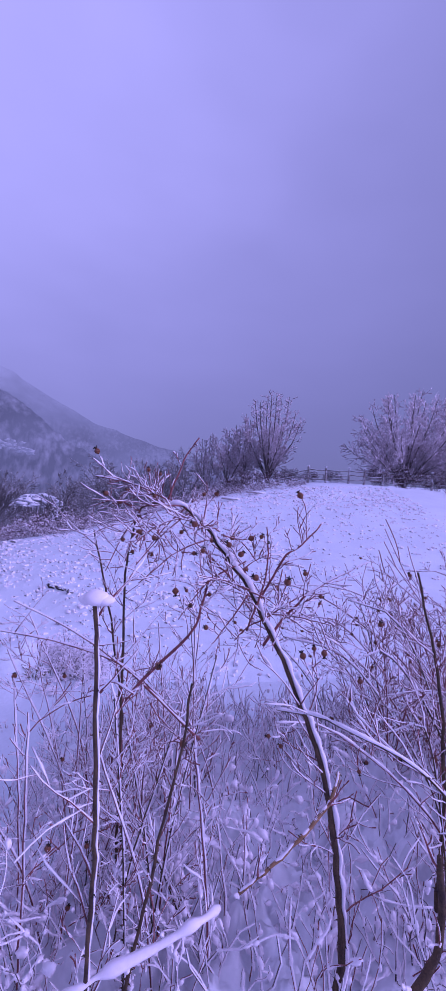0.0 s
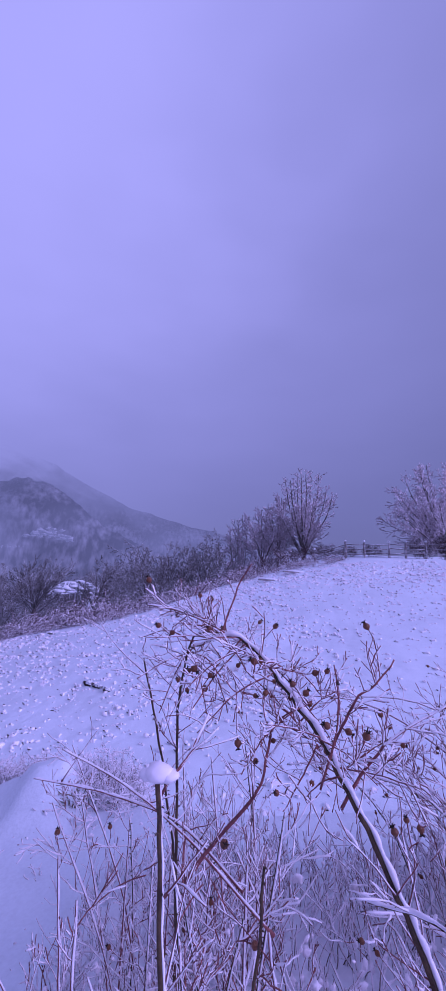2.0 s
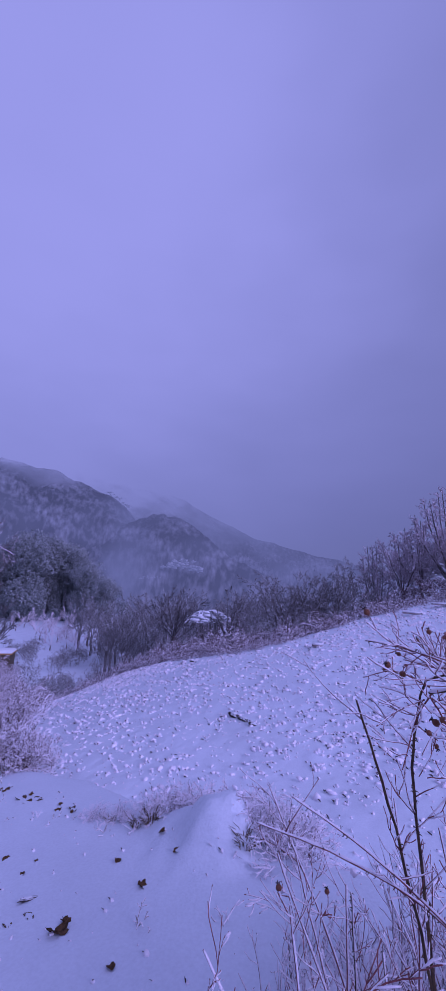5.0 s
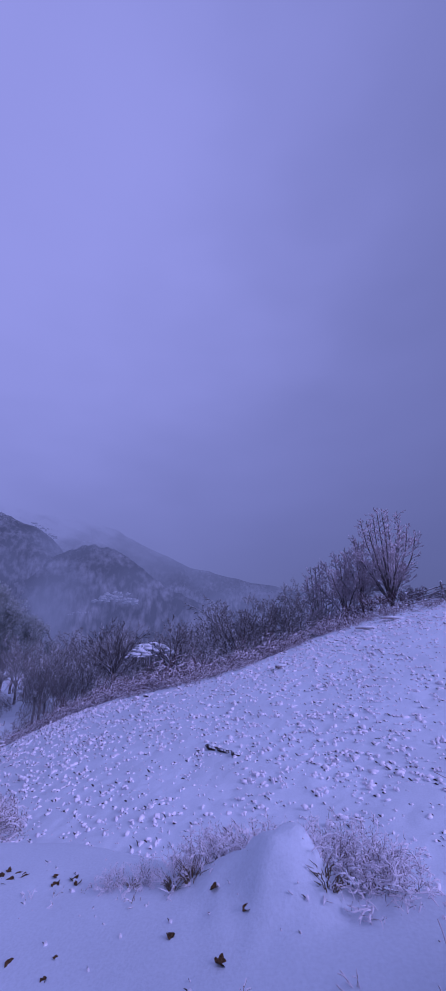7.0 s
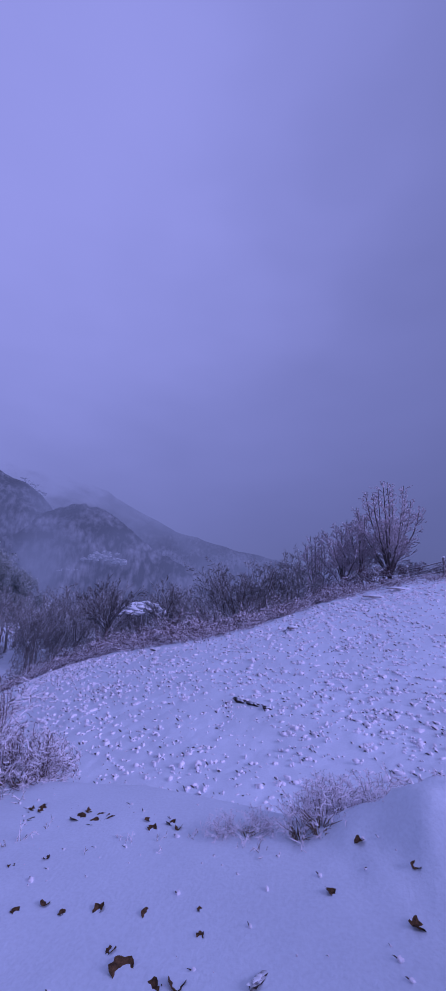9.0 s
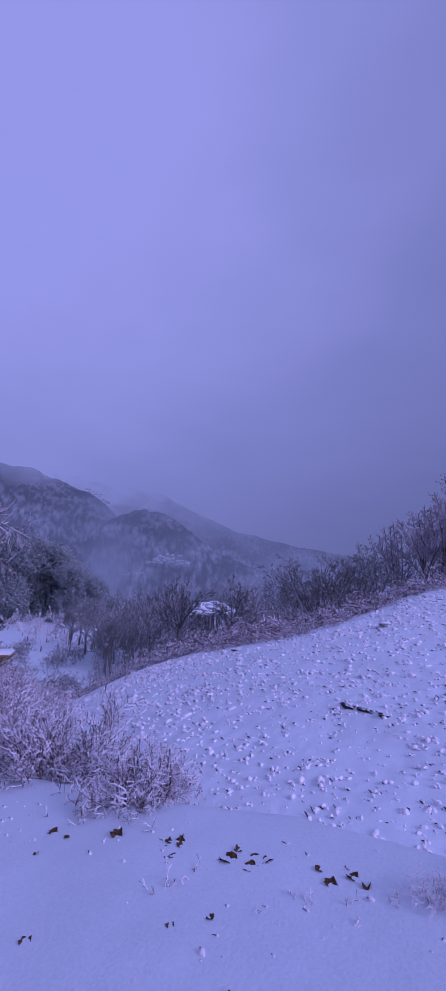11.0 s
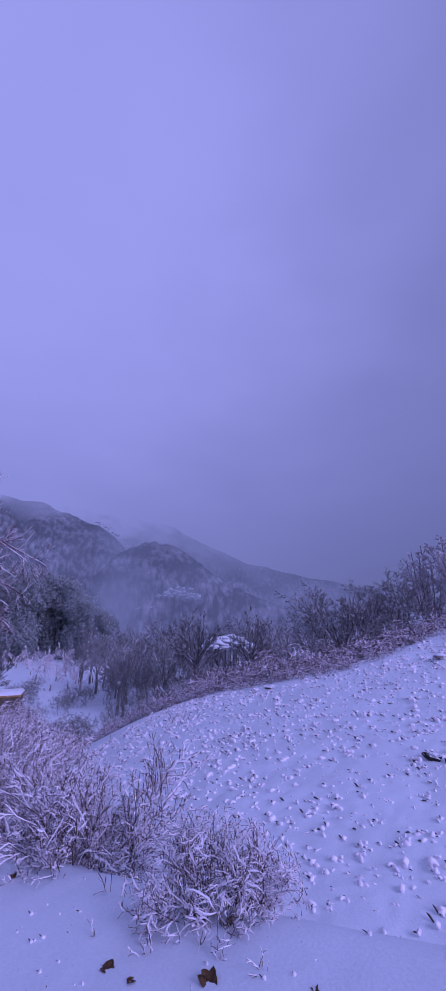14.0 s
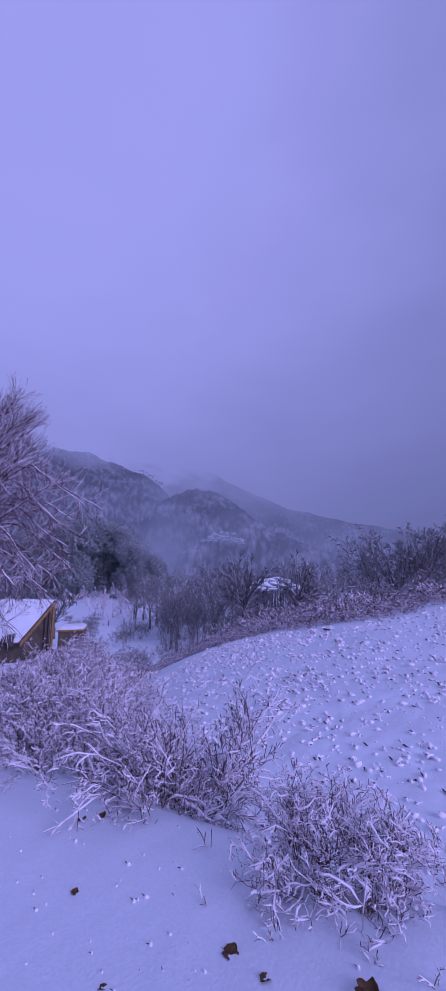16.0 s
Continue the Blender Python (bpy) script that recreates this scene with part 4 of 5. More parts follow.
# taller growth on the valley side of the hedge
tallbr = shrub(109, 1.9, 1.3, 14, M_WOODS, "tall bare scrub with a rounded outline behind the hedge", "scrub", depth=3, kids=(3, 5), thick=0.012, thin=0.006, wild=0.6, k=3, step=5, name="scrub_bush", parts=4, dome=1.1)
spots = []
for x in np.arange(-22, -2.5, 1.25):
    for row in range(3):
        spots.append((x + rng.uniform(-0.5, 0.5), float(edge_y(x)) + 5.0 + row * 1.9 + rng.uniform(-0.6, 0.6), rng.uniform(0, 360), rng.uniform(0.6, 1.0)))
for _ in range(26):
    a, d = radians(rng.uniform(35, 49)), rng.uniform(30, 62)
    spots.append((-4.5 - d * math.sin(a), 2 + d * math.cos(a), rng.uniform(0, 360), rng.uniform(0.7, 1.3)))
for _ in range(90):
    a, d = rng.uniform(4, 37), rng.uniform(34, 105)
    if abs(a - 22.0) < 4.5 and d < 48:
        continue
    spots.append((-3.5 - d * math.sin(radians(a)), 1 + d * math.cos(radians(a)), rng.uniform(0, 360), rng.uniform(1.4, 2.6)))
spots += [(-20.9 + dx, 44.2 + dy, 70.0 * dx, sz) for dx, dy, sz in ((-1.8, -1.2, 2.9), (0.0, -1.6, 2.9), (1.8, -1.2, 2.8), (-0.9, -2.2, 2.7), (1.0, -2.3, 2.7), (-2.8, -0.6, 2.6), (2.8, -0.4, 2.6))]
scatter(tallbr, spots, "scrub behind the hedge")

# ---- bushes beside the shelf ----
dense = [shrub(s, 1.0, 0.85, 46, M_TWIGSNOW, "tangled snow-covered bramble thicket beside the trodden shelf", "bramble", depth=3, kids=(3, 5), step=6, thick=0.006, thin=0.0030, wild=0.85, droop=0.05, lean=1.3, name="bramble_thicket", k=3, snow=0.0074, shrink=0.50) for s in (121, 123)]
scatter(dense[0], [(-7.42, 5.66, 0, 1.22), (-9.0, 6.15, 110, 1.0), (-9.9, 6.5, 220, 1.1), (-10.8, 6.8, 300, 1.1), (-11.7, 7.3, 30, 1.1), (-10.35, 6.3, 160, 0.75)], "bramble thickets")
scatter(dense[1], [(-7.22, 5.62, 40, 0.66), (-7.85, 5.8, 190, 0.85), (-7.5, 5.58, 250, 0.5), (-10.4, 7.5, 90, 1.1), (-9.4, 6.12, 20, 0.66), (-8.8, 6.1, 70, 0.55), (-12.6, 8.0, 140, 1.15), (-9.5, 7.0, 200, 0.8)], "bramble thickets")
far_thickets = [shrub(s, 1.0, 0.85, 46, M_TWIGSNOW, "snow-covered bramble thicket further down the bank", "bramble", depth=3, kids=(3, 5), step=6, thick=0.006, thin=0.0030, wild=0.85, droop=0.05, lean=1.3, name="bramble_thicket", k=3, parts=1, snow=0.0074, shrink=0.50) for s in (125, 127)]
for b in far_thickets:
    for i in range(19):
        q = rng.random()
        x, y = -20.5 + 9.3 * q + rng.uniform(-3.5, 0.0), 20.5 - 11.5 * q + rng.uniform(-1.2, 1.2)
        ob = copy_thing(b, Matrix()) if i else b
        ob.matrix_basis = pose(x, y, land(x, y), 0, 0, rng.uniform(0, 360)) @ Matrix.Scale(rng.uniform(1.0, 1.35), 4)
        tagged(ob, group="bramble thickets")
for b in bpy.data.objects:
    if b.name.startswith("bramble_thicket"):
        b.location.z -= 0.05

round_bush = shrub(131, 0.60, 0.62, 140, M_TWIGSNOW, "low rounded shrub with snow-laden outward twigs on the bank", "shrub", depth=2, kids=(5, 7), thick=0.0046, thin=0.0022, wild=1.0, droop=0.14, lean=2.2, snow=0.0062, name="rounded_shrub", shrink=0.44, step=6, dome=1.22)
round_bush.matrix_basis = pose(-5.67, 4.87, land(-5.67, 4.87) - 0.02)

little = shrub(141, 0.62, 0.50, 44, M_TWIGSNOW, "little snow-laden shrub on the lip of the bank", "shrub", depth=2, kids=(4, 6), thick=0.0045, thin=0.0019, wild=1.15, droop=0.12, lean=2.1, snow=0.0088, name="little_shrub", step=6)
scatter(little, [(-1.30, 3.46, 0, 0.66), (-1.12, 3.40, 120, 0.52), (-1.48, 3.66, 200, 0.60), (-1.95, 3.82, 60, 0.55), (-2.2, 3.86, 150, 0.52), (-2.38, 3.72, 100, 0.42), (-2.55, 3.62, 33, 0.34), (-2.85, 3.62, 10, 0.24), (-3.08, 3.6, 310, 0.22), (-1.7, 3.92, 280, 0.6)], "little shrubs on the lip")


def grass_tuft(seed, n, height, spread):
    r = np.random.default_rng(seed)
    s = Shape()
    for _ in range(n):
        a, d = r.uniform(0, 6.3), spread * math.sqrt(r.random())
        h, lean = height * r.uniform(0.5, 1.1), r.uniform(0.1, 0.7)
        p0 = np.array([math.cos(a) * d * 0.4, math.sin(a) * d * 0.4, -0.03])
        w = np.array([math.cos(a) * lean, math.sin(a) * lean, 1.0])
        s.tube([p0, p0 + w * h * 0.5, p0 + w * h * 0.85 + np.array([math.cos(a), math.sin(a), -0.4]) * h * 0.25], [0.0035, 0.0028, 0.0012], 3)
    ob = s.object("grass_tuft", M_GRASS)
    return tagged(ob, "tuft of dead brown grass sticking out of snow", "grass tuft")


tuft = grass_tuft(151, 40, 0.15, 0.12)
scatter(tuft, [(-2.42, 3.52, 0, 1.0), (-2.56, 3.5, 80, 0.8), (-1.46, 3.24, 160, 1.1), (-1.49, 3.30, 20, 0.9), (-5.65, 4.58, 30, 0.8), (-5.45, 4.56, 210, 0.7), (-9.5, 5.75, 100, 1.1), (-2.9, 3.55, 250, 0.6)], "dead grass tufts")


# ---- fallen leaves and wood on the snow ----
def fallen_leaf(seed):
    """A curled, lobed dead leaf with its stalk."""
    r = np.random.default_rng(seed)
    n = 22
    ring = []
    for i in range(n):
        a = 2 * math.pi * i / n
        lobe = 0.72 + 0.28 * abs(math.cos(2.5 * a)) ** 0.8 + r.uniform(-0.06, 0.06)
        ring.append((math.cos(a) * lobe, math.sin(a) * lobe * 0.85))
    s = Shape()
    v = []
    curl, twist = r.uniform(0.35, 0.9), r.uniform(-0.5, 0.5)
    for k, t in enumerate((0.0, 0.35, 0.7, 1.0)):
        for x, y in (ring if k else [(0, 0)]):
            px, py = x * t, y * t
            v.append((px, py, 0.12 + curl * (py * py) + 0.25 * curl * px * abs(px) + twist * px * py + 0.05 * math.sin(9 * px + seed)))
    tris = [(0, 1 + i, 1 + (i + 1) % n) for i in range(n)]
    quads = [(1 + k * n + i, 1 + (k + 1) * n + i, 1 + (k + 1) * n + (i + 1) % n, 1 + k * n + (i + 1) % n) for k in range(2) for i in range(n)]
    m = len(v)
    low = [(x, y, z - 0.03) for x, y, z in v]
    s.add(v + low, quads + [tuple(m + j for j in reversed(q)) for q in quads], tris + [tuple(m + j for j in reversed(t)) for t in tris])
    ob = s.object("fallen_leaf", M_LEAF)
    st = Shape()
    st.tube([(-0.1, 0, 0.1), (-0.8, 0.05, 0.10), (-1.15, 0.12, 0.06)], [0.035, 0.03, 0.025], 5)
    st.object("stalk", M_STEM, ob)
    return tagged(ob, "curled brown dead leaf lying on the snow", "leaf")


leaves = [fallen_leaf(s) for s in (161, 163, 167, 169)]
BANK_LEAVES = [
    (-4.31, 3.83, 0.075), (-4.27, 3.94, 0.042), (-4.13, 3.86, 0.060), (-4.14, 3.76, 0.062), (-4.04, 3.84, 0.048), (-4.74, 3.97, 0.035), (-4.73, 3.84, 0.04), (-4.84, 3.98, 0.03), (-5.36, 4.09, 0.068), (-4.23, 3.31, 0.03),
    (-4.43, 3.23, 0.032), (-3.62, 3.67, 0.046), (-3.50, 3.73, 0.045), (-3.42, 3.66, 0.036), (-3.70, 3.79, 0.04), (-6.02, 4.10, 0.05), (-5.80, 4.02, 0.036), (-4.86, 4.02, 0.035), (-4.77, 4.03, 0.05), (-4.79, 4.11, 0.026),
    (-7.9, 4.92, 0.05), (-7.75, 5.02, 0.045), (-8.5, 4.9, 0.03), (-7.2, 4.2, 0.03), (-6.51, 3.74, 0.026), (-5.89, 3.78, 0.026),
]
SHELF_LEAVES = [
    (-5.36, 2.97, 0.04), (-5.20, 3.00, 0.045), (-5.23, 2.78, 0.03), (-4.41, 2.80, 0.034), (-4.09, 2.83, 0.032), (-3.95, 2.89, 0.038), (-3.80, 2.82, 0.024), (-3.60, 2.85, 0.040), (-3.32, 2.82, 0.046), (-3.05, 2.86, 0.02),
    (-2.39, 3.00, 0.033), (-2.02, 2.77, 0.042), (-1.94, 3.10, 0.038), (-2.20, 3.33, 0.040), (-3.00, 2.69, 0.026), (-3.40, 2.59, 0.03), (-3.30, 2.49, 0.075), (-3.14, 2.40, 0.055), (-3.04, 2.43, 0.052), (-3.05, 2.34, 0.028),
    (-2.58, 2.35, 0.03), (-2.53, 2.33, 0.027), (-2.27, 2.28, 0.075), (-2.29, 2.36, 0.04), (-2.63, 2.25, 0.035), (-2.67, 2.12, 0.045), (-1.79, 2.15, 0.03),
]
SPOTS = BANK_LEAVES + SHELF_LEAVES
made = set()
for i, (x, y, size) in enumerate(SPOTS):
    src = leaves[i % 4]
    ob = src if i % 4 not in made else copy_thing(src, Matrix())
    made.add(i % 4)
    ob.matrix_basis = pose(x, y, land(x, y) - 0.10 * size, rng.uniform(-18, 18), rng.uniform(-18, 18), rng.uniform(0, 360)) @ Matrix.Scale(size * 0.92, 4)
    tagged(ob, group="fallen leaves")


def snowy_stalk(seed, height, forks):
    """A bent dead stalk with a few forks and snow along one side."""
    r = np.random.default_rng(seed)
    ob = empty("dead_stalk")
    twig, load = Shape(), Shape()
    for _ in range(forks):
        w = np.array((r.normal(0, 0.7), r.normal(0, 0.5), 1.0))
        for p, q, d in sprout(r, (r.normal(0, 0.012), r.normal(0, 0.012), -0.02), w, height * r.uniform(0.5, 1.1), 0.0022, 1, [], 0.5, 0.25, 0.0, (1, 3), 0.8, 0.5, 7, 0.5):
            twig.tube(p, np.maximum(q, 0.0012), 4)
            snow_on(load, p, q, r, 0.0042, 5, 0.9, 0.5, 0.8, 2)
    twig.object("stem", M_GRASS, ob)
    load.object("snow_load", M_FROST, ob, "snow lying along the stalk")["kind"] = "stuff"
    return tagged(ob, "bent dead stalk with snow on one side", "dead stalk")


wisps = [(-3.31, 3.52), (-3.17, 3.63), (-2.79, 3.36), (-4.67, 3.47), (-3.78, 3.56), (-3.72, 3.49), (-3.51, 3.49), (-3.84, 3.52), (-1.82, 2.47), (-5.88, 4.24), (-4.83, 4.31), (-1.35, 2.58), (-4.48, 3.69), (-3.24, 3.57), (-4.60, 3.56), (-4.0, 3.38), (-2.70, 3.33), (-5.1, 4.2), (-6.3, 4.35), (-3.42, 3.40), (-2.92, 3.42)]
for k, (seed, height, forks) in enumerate(((171, 0.09, 3), (173, 0.07, 2), (175, 0.10, 5))):
    scatter(snowy_stalk(seed, height, forks), [(x, y, 70.0 * i, 0.75 + 0.13 * (i % 5)) for i, (x, y) in enumerate(wisps) if i % 3 == k], "dead stalks on the shelf")


def log_piece(seed, length, radius, x, y, turn, tilt):
    """A broken chunk with splintered ends and snow on top."""
    r = np.random.default_rng(seed)
    s = Shape()
    k, n = 9, 7
    t = np.linspace(-0.5, 0.5, n)
    v = []
    for i in range(n):
        for q in range(k):
            a = 2 * math.pi * q / k
            w = radius * (0.72 + 0.5 * r.random()) * (0.75 if i in (0, n - 1) else 1.0)
            jag = (r.uniform(-0.14, 0.14) if i in (0, n - 1) else r.uniform(-0.02, 0.02)) * length
            v.append((t[i] * length + jag, math.cos(a) * w, math.sin(a) * w * 0.62))
    quads = [(i * k + q, i * k + (q + 1) % k, (i + 1) * k + (q + 1) % k, (i + 1) * k + q) for i in range(n - 1) for q in range(k)]
    m = len(v)
    v += [(-0.46 * length, 0, 0), (0.46 * length, 0, 0)]
    tris = [(m, (q + 1) % k, q) for q in range(k)] + [(m + 1, (n - 1) * k + q, (n - 1) * k + (q + 1) % k) for q in range(k)]
    s.add(v, quads, tris)
    ob = s.object("log", M_LOG, smooth=False)
    ob.matrix_basis = pose(x, y, land(x, y) + radius * 0.30, 0, tilt, turn)
    c = Shape()
    for _ in range(3):
        c.blob((r.uniform(-0.3, 0.3) * length, r.uniform(-0.3, 0.3) * radius, radius * 0.55), (length * r.uniform(0.1, 0.2), radius * 0.6, radius * 0.22), r, 0.3)
    c.object("snow_cap", M_SNOW, ob, "snow on the log")
    return tagged(ob, "broken piece of dark rotten log half sunk in snow", "log", "broken log pieces")


log_piece(3, 0.24, 0.085, -3.86, 9.16, -30, 4)
log_piece(4, 0.30, 0.06, -3.56, 8.95, -36, -3)
log_piece(6, 0.15, 0.07, -3.26, 8.70, 20, 8)
log_piece(9, 0.13, 0.018, -2.70, 2.47, 62, 12)
log_piece(7, 0.34, 0.06, -8.25, 15.72, 10, 0)


def build_plank(x, y, length, turn):
    s = Shape()
    s.box((-length / 2, -0.09, 0), (length / 2, 0.09, 0.06))
    ob = s.object("plank", M_FENCE, None, "", False)
    ob.matrix_basis = pose(x, y, land(x, y) + 0.03, 3, 2, turn)
    c = Shape()
    c.tube([(-length / 2, 0, 0.085), (0, 0, 0.09), (length / 2, 0, 0.085)], [0.05, 0.085, 0.05], 7, 0.45)
    c.object("snow_load", M_SNOW, ob, "snow on the plank")
    tagged(ob, "weathered plank under snow at the meadow's edge", "plank")


build_plank(0.3, 18.9, 0.9, 14)
build_plank(1.6, 20.2, 1.1, 22)
build_plank(-3.0, 14.9, 0.35, 30)


# ---- clods, grass ends and leaf bits all over the meadow ----
def build_litter():
    r = np.random.default_rng(201)
    snow, bits = Shape(), Shape()
    count = 0
    while count < 9500:
        x, y = r.uniform(-15, 9), r.uniform(3.6, 22)
        if y > edge_y(x) - 0.1 or y < lip_y(x) + 0.35 or (y < 5.2 and x > -0.2):
            continue
        dens = 0.62 + 0.4 * noise.noise((x * 0.55, y * 0.55, 11.0)) + 0.35 * noise.noise((x * 1.7, y * 1.7, 5.0))
        if x > 2.5 - 0.1 * y and y < 17 and r.random() < 0.6:
            continue
        if r.random() > dens:
            continue
        z = land(x, y)
        s = (0.013 + 0.026 * r.random() ** 2) * (1.0 + 0.035 * y) * (0.95 if y < 7 else 1.0)
        dome, tri = BALL if y < 5.8 else PEBBLE
        # a leaf or grass end holding up a few lumps of snow
        for _ in range(r.integers(1, 4)):
            k = 1 + 0.8 * (r.random(len(dome)) - 0.5)
            turn, w = r.uniform(0, 6.3), s * r.uniform(0.55, 1.0)
            lump = dome * k[:, None] * np.array((w * r.uniform(0.9, 1.9), w * r.uniform(0.5, 0.9), w * r.uniform(0.6, 1.3)))
            lump = np.stack([lump[:, 0] * math.cos(turn) - lump[:, 1] * math.sin(turn), lump[:, 0] * math.sin(turn) + lump[:, 1] * math.cos(turn), lump[:, 2]], -1)
            snow.add(np.array((x, y, z + 0.15 * w)) + np.append(r.normal(0, s * 0.9, 2), 0.0) + lump, (), tri)
        if r.random() < 0.8:
            a, h = r.uniform(2.2, 4.2), s * r.uniform(0.7, 1.3)
            w = np.array([math.cos(a), math.sin(a), r.uniform(0.2, 1.0)])
            p = np.array([x - 0.5 * s, y, z]) + np.append(r.normal(0, s * 0.5, 2), 0.0)
            bits.tube([p - w * 0.3 * h, p + w * h * 0.5, p + w * h + (0, 0, -0.2 * h)], [s * 0.20, s * 0.28, s * 0.06], 3)
        count += 1
    for _ in range(1500):
        x, y = r.uniform(-9, 0), r.uniform(1.6, 6)
        if y > lip_y(x) or r.random() > 0.5 + noise.noise((x * 1.3, y * 1.3, 4.0)):
            continue
        z, s = land(x, y), 0.004 + 0.012 * r.random() ** 2
        k = 1 + 0.7 * (r.random(len(BALL[0])) - 0.5)
        snow.add(np.array((x + 0.6 * s, y, z)) + BALL[0] * k[:, None] * np.array((s * r.uniform(0.7, 1.3), s, s * r.uniform(0.7, 1.6))), (), BALL[1])
        w = np.array([r.normal(-0.3, 0.6), r.normal(0, 0.5), 0.8])
        p = np.array((x, y, z))
        bits.tube([p, p + w * s, p + w * s * 2 - (0, 0, 0.4 * s)], [s * 0.22, s * 0.26, s * 0.08], 4)
    a = snow.object("snow_clods", M_FROST)
    tagged(a, "small clods of snow on the meadow's hidden grass", "snow clods", kind="stuff")
    b = bits.object("leaf_litter", M_LITTER)
    tagged(b, "dark grass ends and leaf bits poking through snow", "leaf litter", kind="stuff")


build_litter()


# ---- the rose bush close to the path ----
ROSE = empty("rose_bush", (0.25, 1.3, 0))
tagged(ROSE, "tall thorny rose bush with withered hips and snow", "rose bush")
rose_rng = np.random.default_rng(301)
rose_snow, rose_twigs, rose_thorns = Shape(), Shape(), Shape()
OFF = np.array((0.25, 1.3, 0.0))
HIP_AT = []


def thorns(pts, radii, gap, size):
    length = np.linalg.norm(np.diff(pts, axis=0), axis=1).sum()
    for _ in range(int(length / gap)):
        i = rose_rng.integers(0, len(pts) - 1)
        p = pts[i] + (pts[i + 1] - pts[i]) * rose_rng.random()
        t = pts[i + 1] - pts[i]
        t /= np.linalg.norm(t)
        w = rose_rng.normal(0, 1, 3)
        w -= w @ t * t
        w /= np.linalg.norm(w)
        p = p + w * radii[i] * 0.8
        rose_thorns.tube([p, p + w * size * 0.5, p + w * size - t * size * 0.35], [size * 0.26, size * 0.13, 0.0002], 4)


def stem(points, r0, r1, label="", mat=None, n=26, snow=0.006, twigs=0, twig_len=0.16, hips=0, thorny=True, name="stem", depth=1, cling=0.12, side=0.3):
    pts = curve(points, n) + rose_rng.normal(0, r0 * 0.25, (n, 3)) - OFF
    radii = np.linspace(r0, r1, n) * rose_rng.uniform(0.9, 1.12, n)
    s = Shape()
    s.tube(pts, radii, 8)
    ob = s.object(name, mat or M_STEM, ROSE, label)
    if thorny:
        thorns(pts, radii, 0.02, 0.009)
    if snow:
        snow_on(rose_snow, pts, radii, rose_rng, snow, 6, 1.0, cling, side, 3)
    for j in range(twigs):
        i = rose_rng.integers(int(n * 0.15), n - 1)
        t = pts[i] - pts[i - 1]
        t /= np.linalg.norm(t)
        w = rose_rng.normal(0, 1, 3) * np.array((1.2, 0.8, 0.8))
        w -= w @ t * t
        w /= np.linalg.norm(w)
        out = sprout(rose_rng, pts[i], t * 0.5 + w * 0.8 + np.array((0, 0, 0.35)), twig_len * rose_rng.uniform(0.6, 1.5), max(0.0016, r1 * 0.6), depth, [], 0.35, 0.0, 0.12, (1, 3), 0.8, 0.6, 6)
        for p, r, d in out:
            rose_twigs.tube(p, np.maximum(r, 0.0014), 4)
            snow_on(rose_snow, p, r, rose_rng, rose_rng.uniform(0.0016, 0.0031), 4, 0.92, 0.45, 0.7, 2 if d else 1)
            if hips and rose_rng.random() < hips:
                HIP_AT.append((p[-1], p[-1] - p[-2]))
    return pts


stem([(0.40, 1.03, -0.05), (0.39, 1.02, 0.25), (0.37, 1.03, 0.44), (0.33, 1.05, 0.63), (0.28, 1.06, 0.78), (0.22, 1.08, 0.91), (0.13, 1.13, 1.07), (0.05, 1.16, 1.18), (-0.02, 1.18, 1.27), (-0.10, 1.20, 1.34), (-0.18, 1.22, 1.355), (-0.27, 1.25, 1.31)], 0.0115, 0.0035, "thick arching thorny stem", n=44, snow=0.0085, twigs=34, twig_len=0.15, hips=0.65, cling=0.85, side=1.0)
stem([(-0.20, 0.80, -0.1), (-0.21, 0.80, 0.4), (-0.21, 0.80, 0.68), (-0.22, 0.80, 0.85), (-0.24, 0.82, 1.03), (-0.25, 0.82, 1.155)], 0.0062, 0.0055, "broken thorny stem ending in a snow cap", n=40, snow=0.0062, twigs=9, twig_len=0.14, cling=0.5, side=0.9)
stem([(-0.26, 1.38, -0.1), (-0.30, 1.40, 0.48), (-0.32, 1.40, 0.66), (-0.37, 1.41, 0.90), (-0.42, 1.43, 1.08), (-0.47, 1.45, 1.23)], 0.006, 0.004, n=26, snow=0.004, twigs=16, twig_len=0.2, hips=0.15, cling=0.4, side=0.8)
stem([(-0.28, 1.38, -0.1), (-0.30, 1.37, 0.5), (-0.32, 1.36, 1.03), (-0.31, 1.33, 1.19), (-0.27, 1.30, 1.34), (-0.18, 1.26, 1.36)], 0.0055, 0.003, n=30, snow=0.004, twigs=14, twig_len=0.13, hips=0.3)
stem([(-0.20, 0.93, -0.1), (-0.16, 0.94, 0.15), (-0.13, 0.95, 0.33), (-0.09, 0.98, 0.58), (-0.06, 1.0, 0.76), (-0.05, 1.01, 0.91)], 0.0058, 0.003, "cut brown stem", n=22, snow=0.002, twigs=5, twig_len=0.12)
stem([(0.10, 0.90, 0.49), (0.22, 0.93, 0.58), (0.32, 0.98, 0.66), (0.35, 1.03, 0.70)], 0.0038, 0.0048, "peeled orange-brown twig", M_CUT, 22, 0.0042, 3, 0.08, cling=0.3, side=0.0)
stem([(-0.24, 1.10, 0.80), (-0.19, 1.10, 0.87), (-0.07, 1.12, 1.0), (-0.04, 1.14, 1.08), (-0.03, 1.15, 1.15)], 0.005, 0.003, "orange-brown twig", M_TWIG, 16, 0.005, 5, 0.12, 0.3)
stem([(0.14, 1.12, 0.98), (0.18, 1.13, 1.04), (0.26, 1.12, 1.14), (0.35, 1.12, 1.20), (0.42, 1.12, 1.24)], 0.0042, 0.0016, "fine red side branch", M_TWIG, 18, 0.005, 8, 0.08, 0.5)
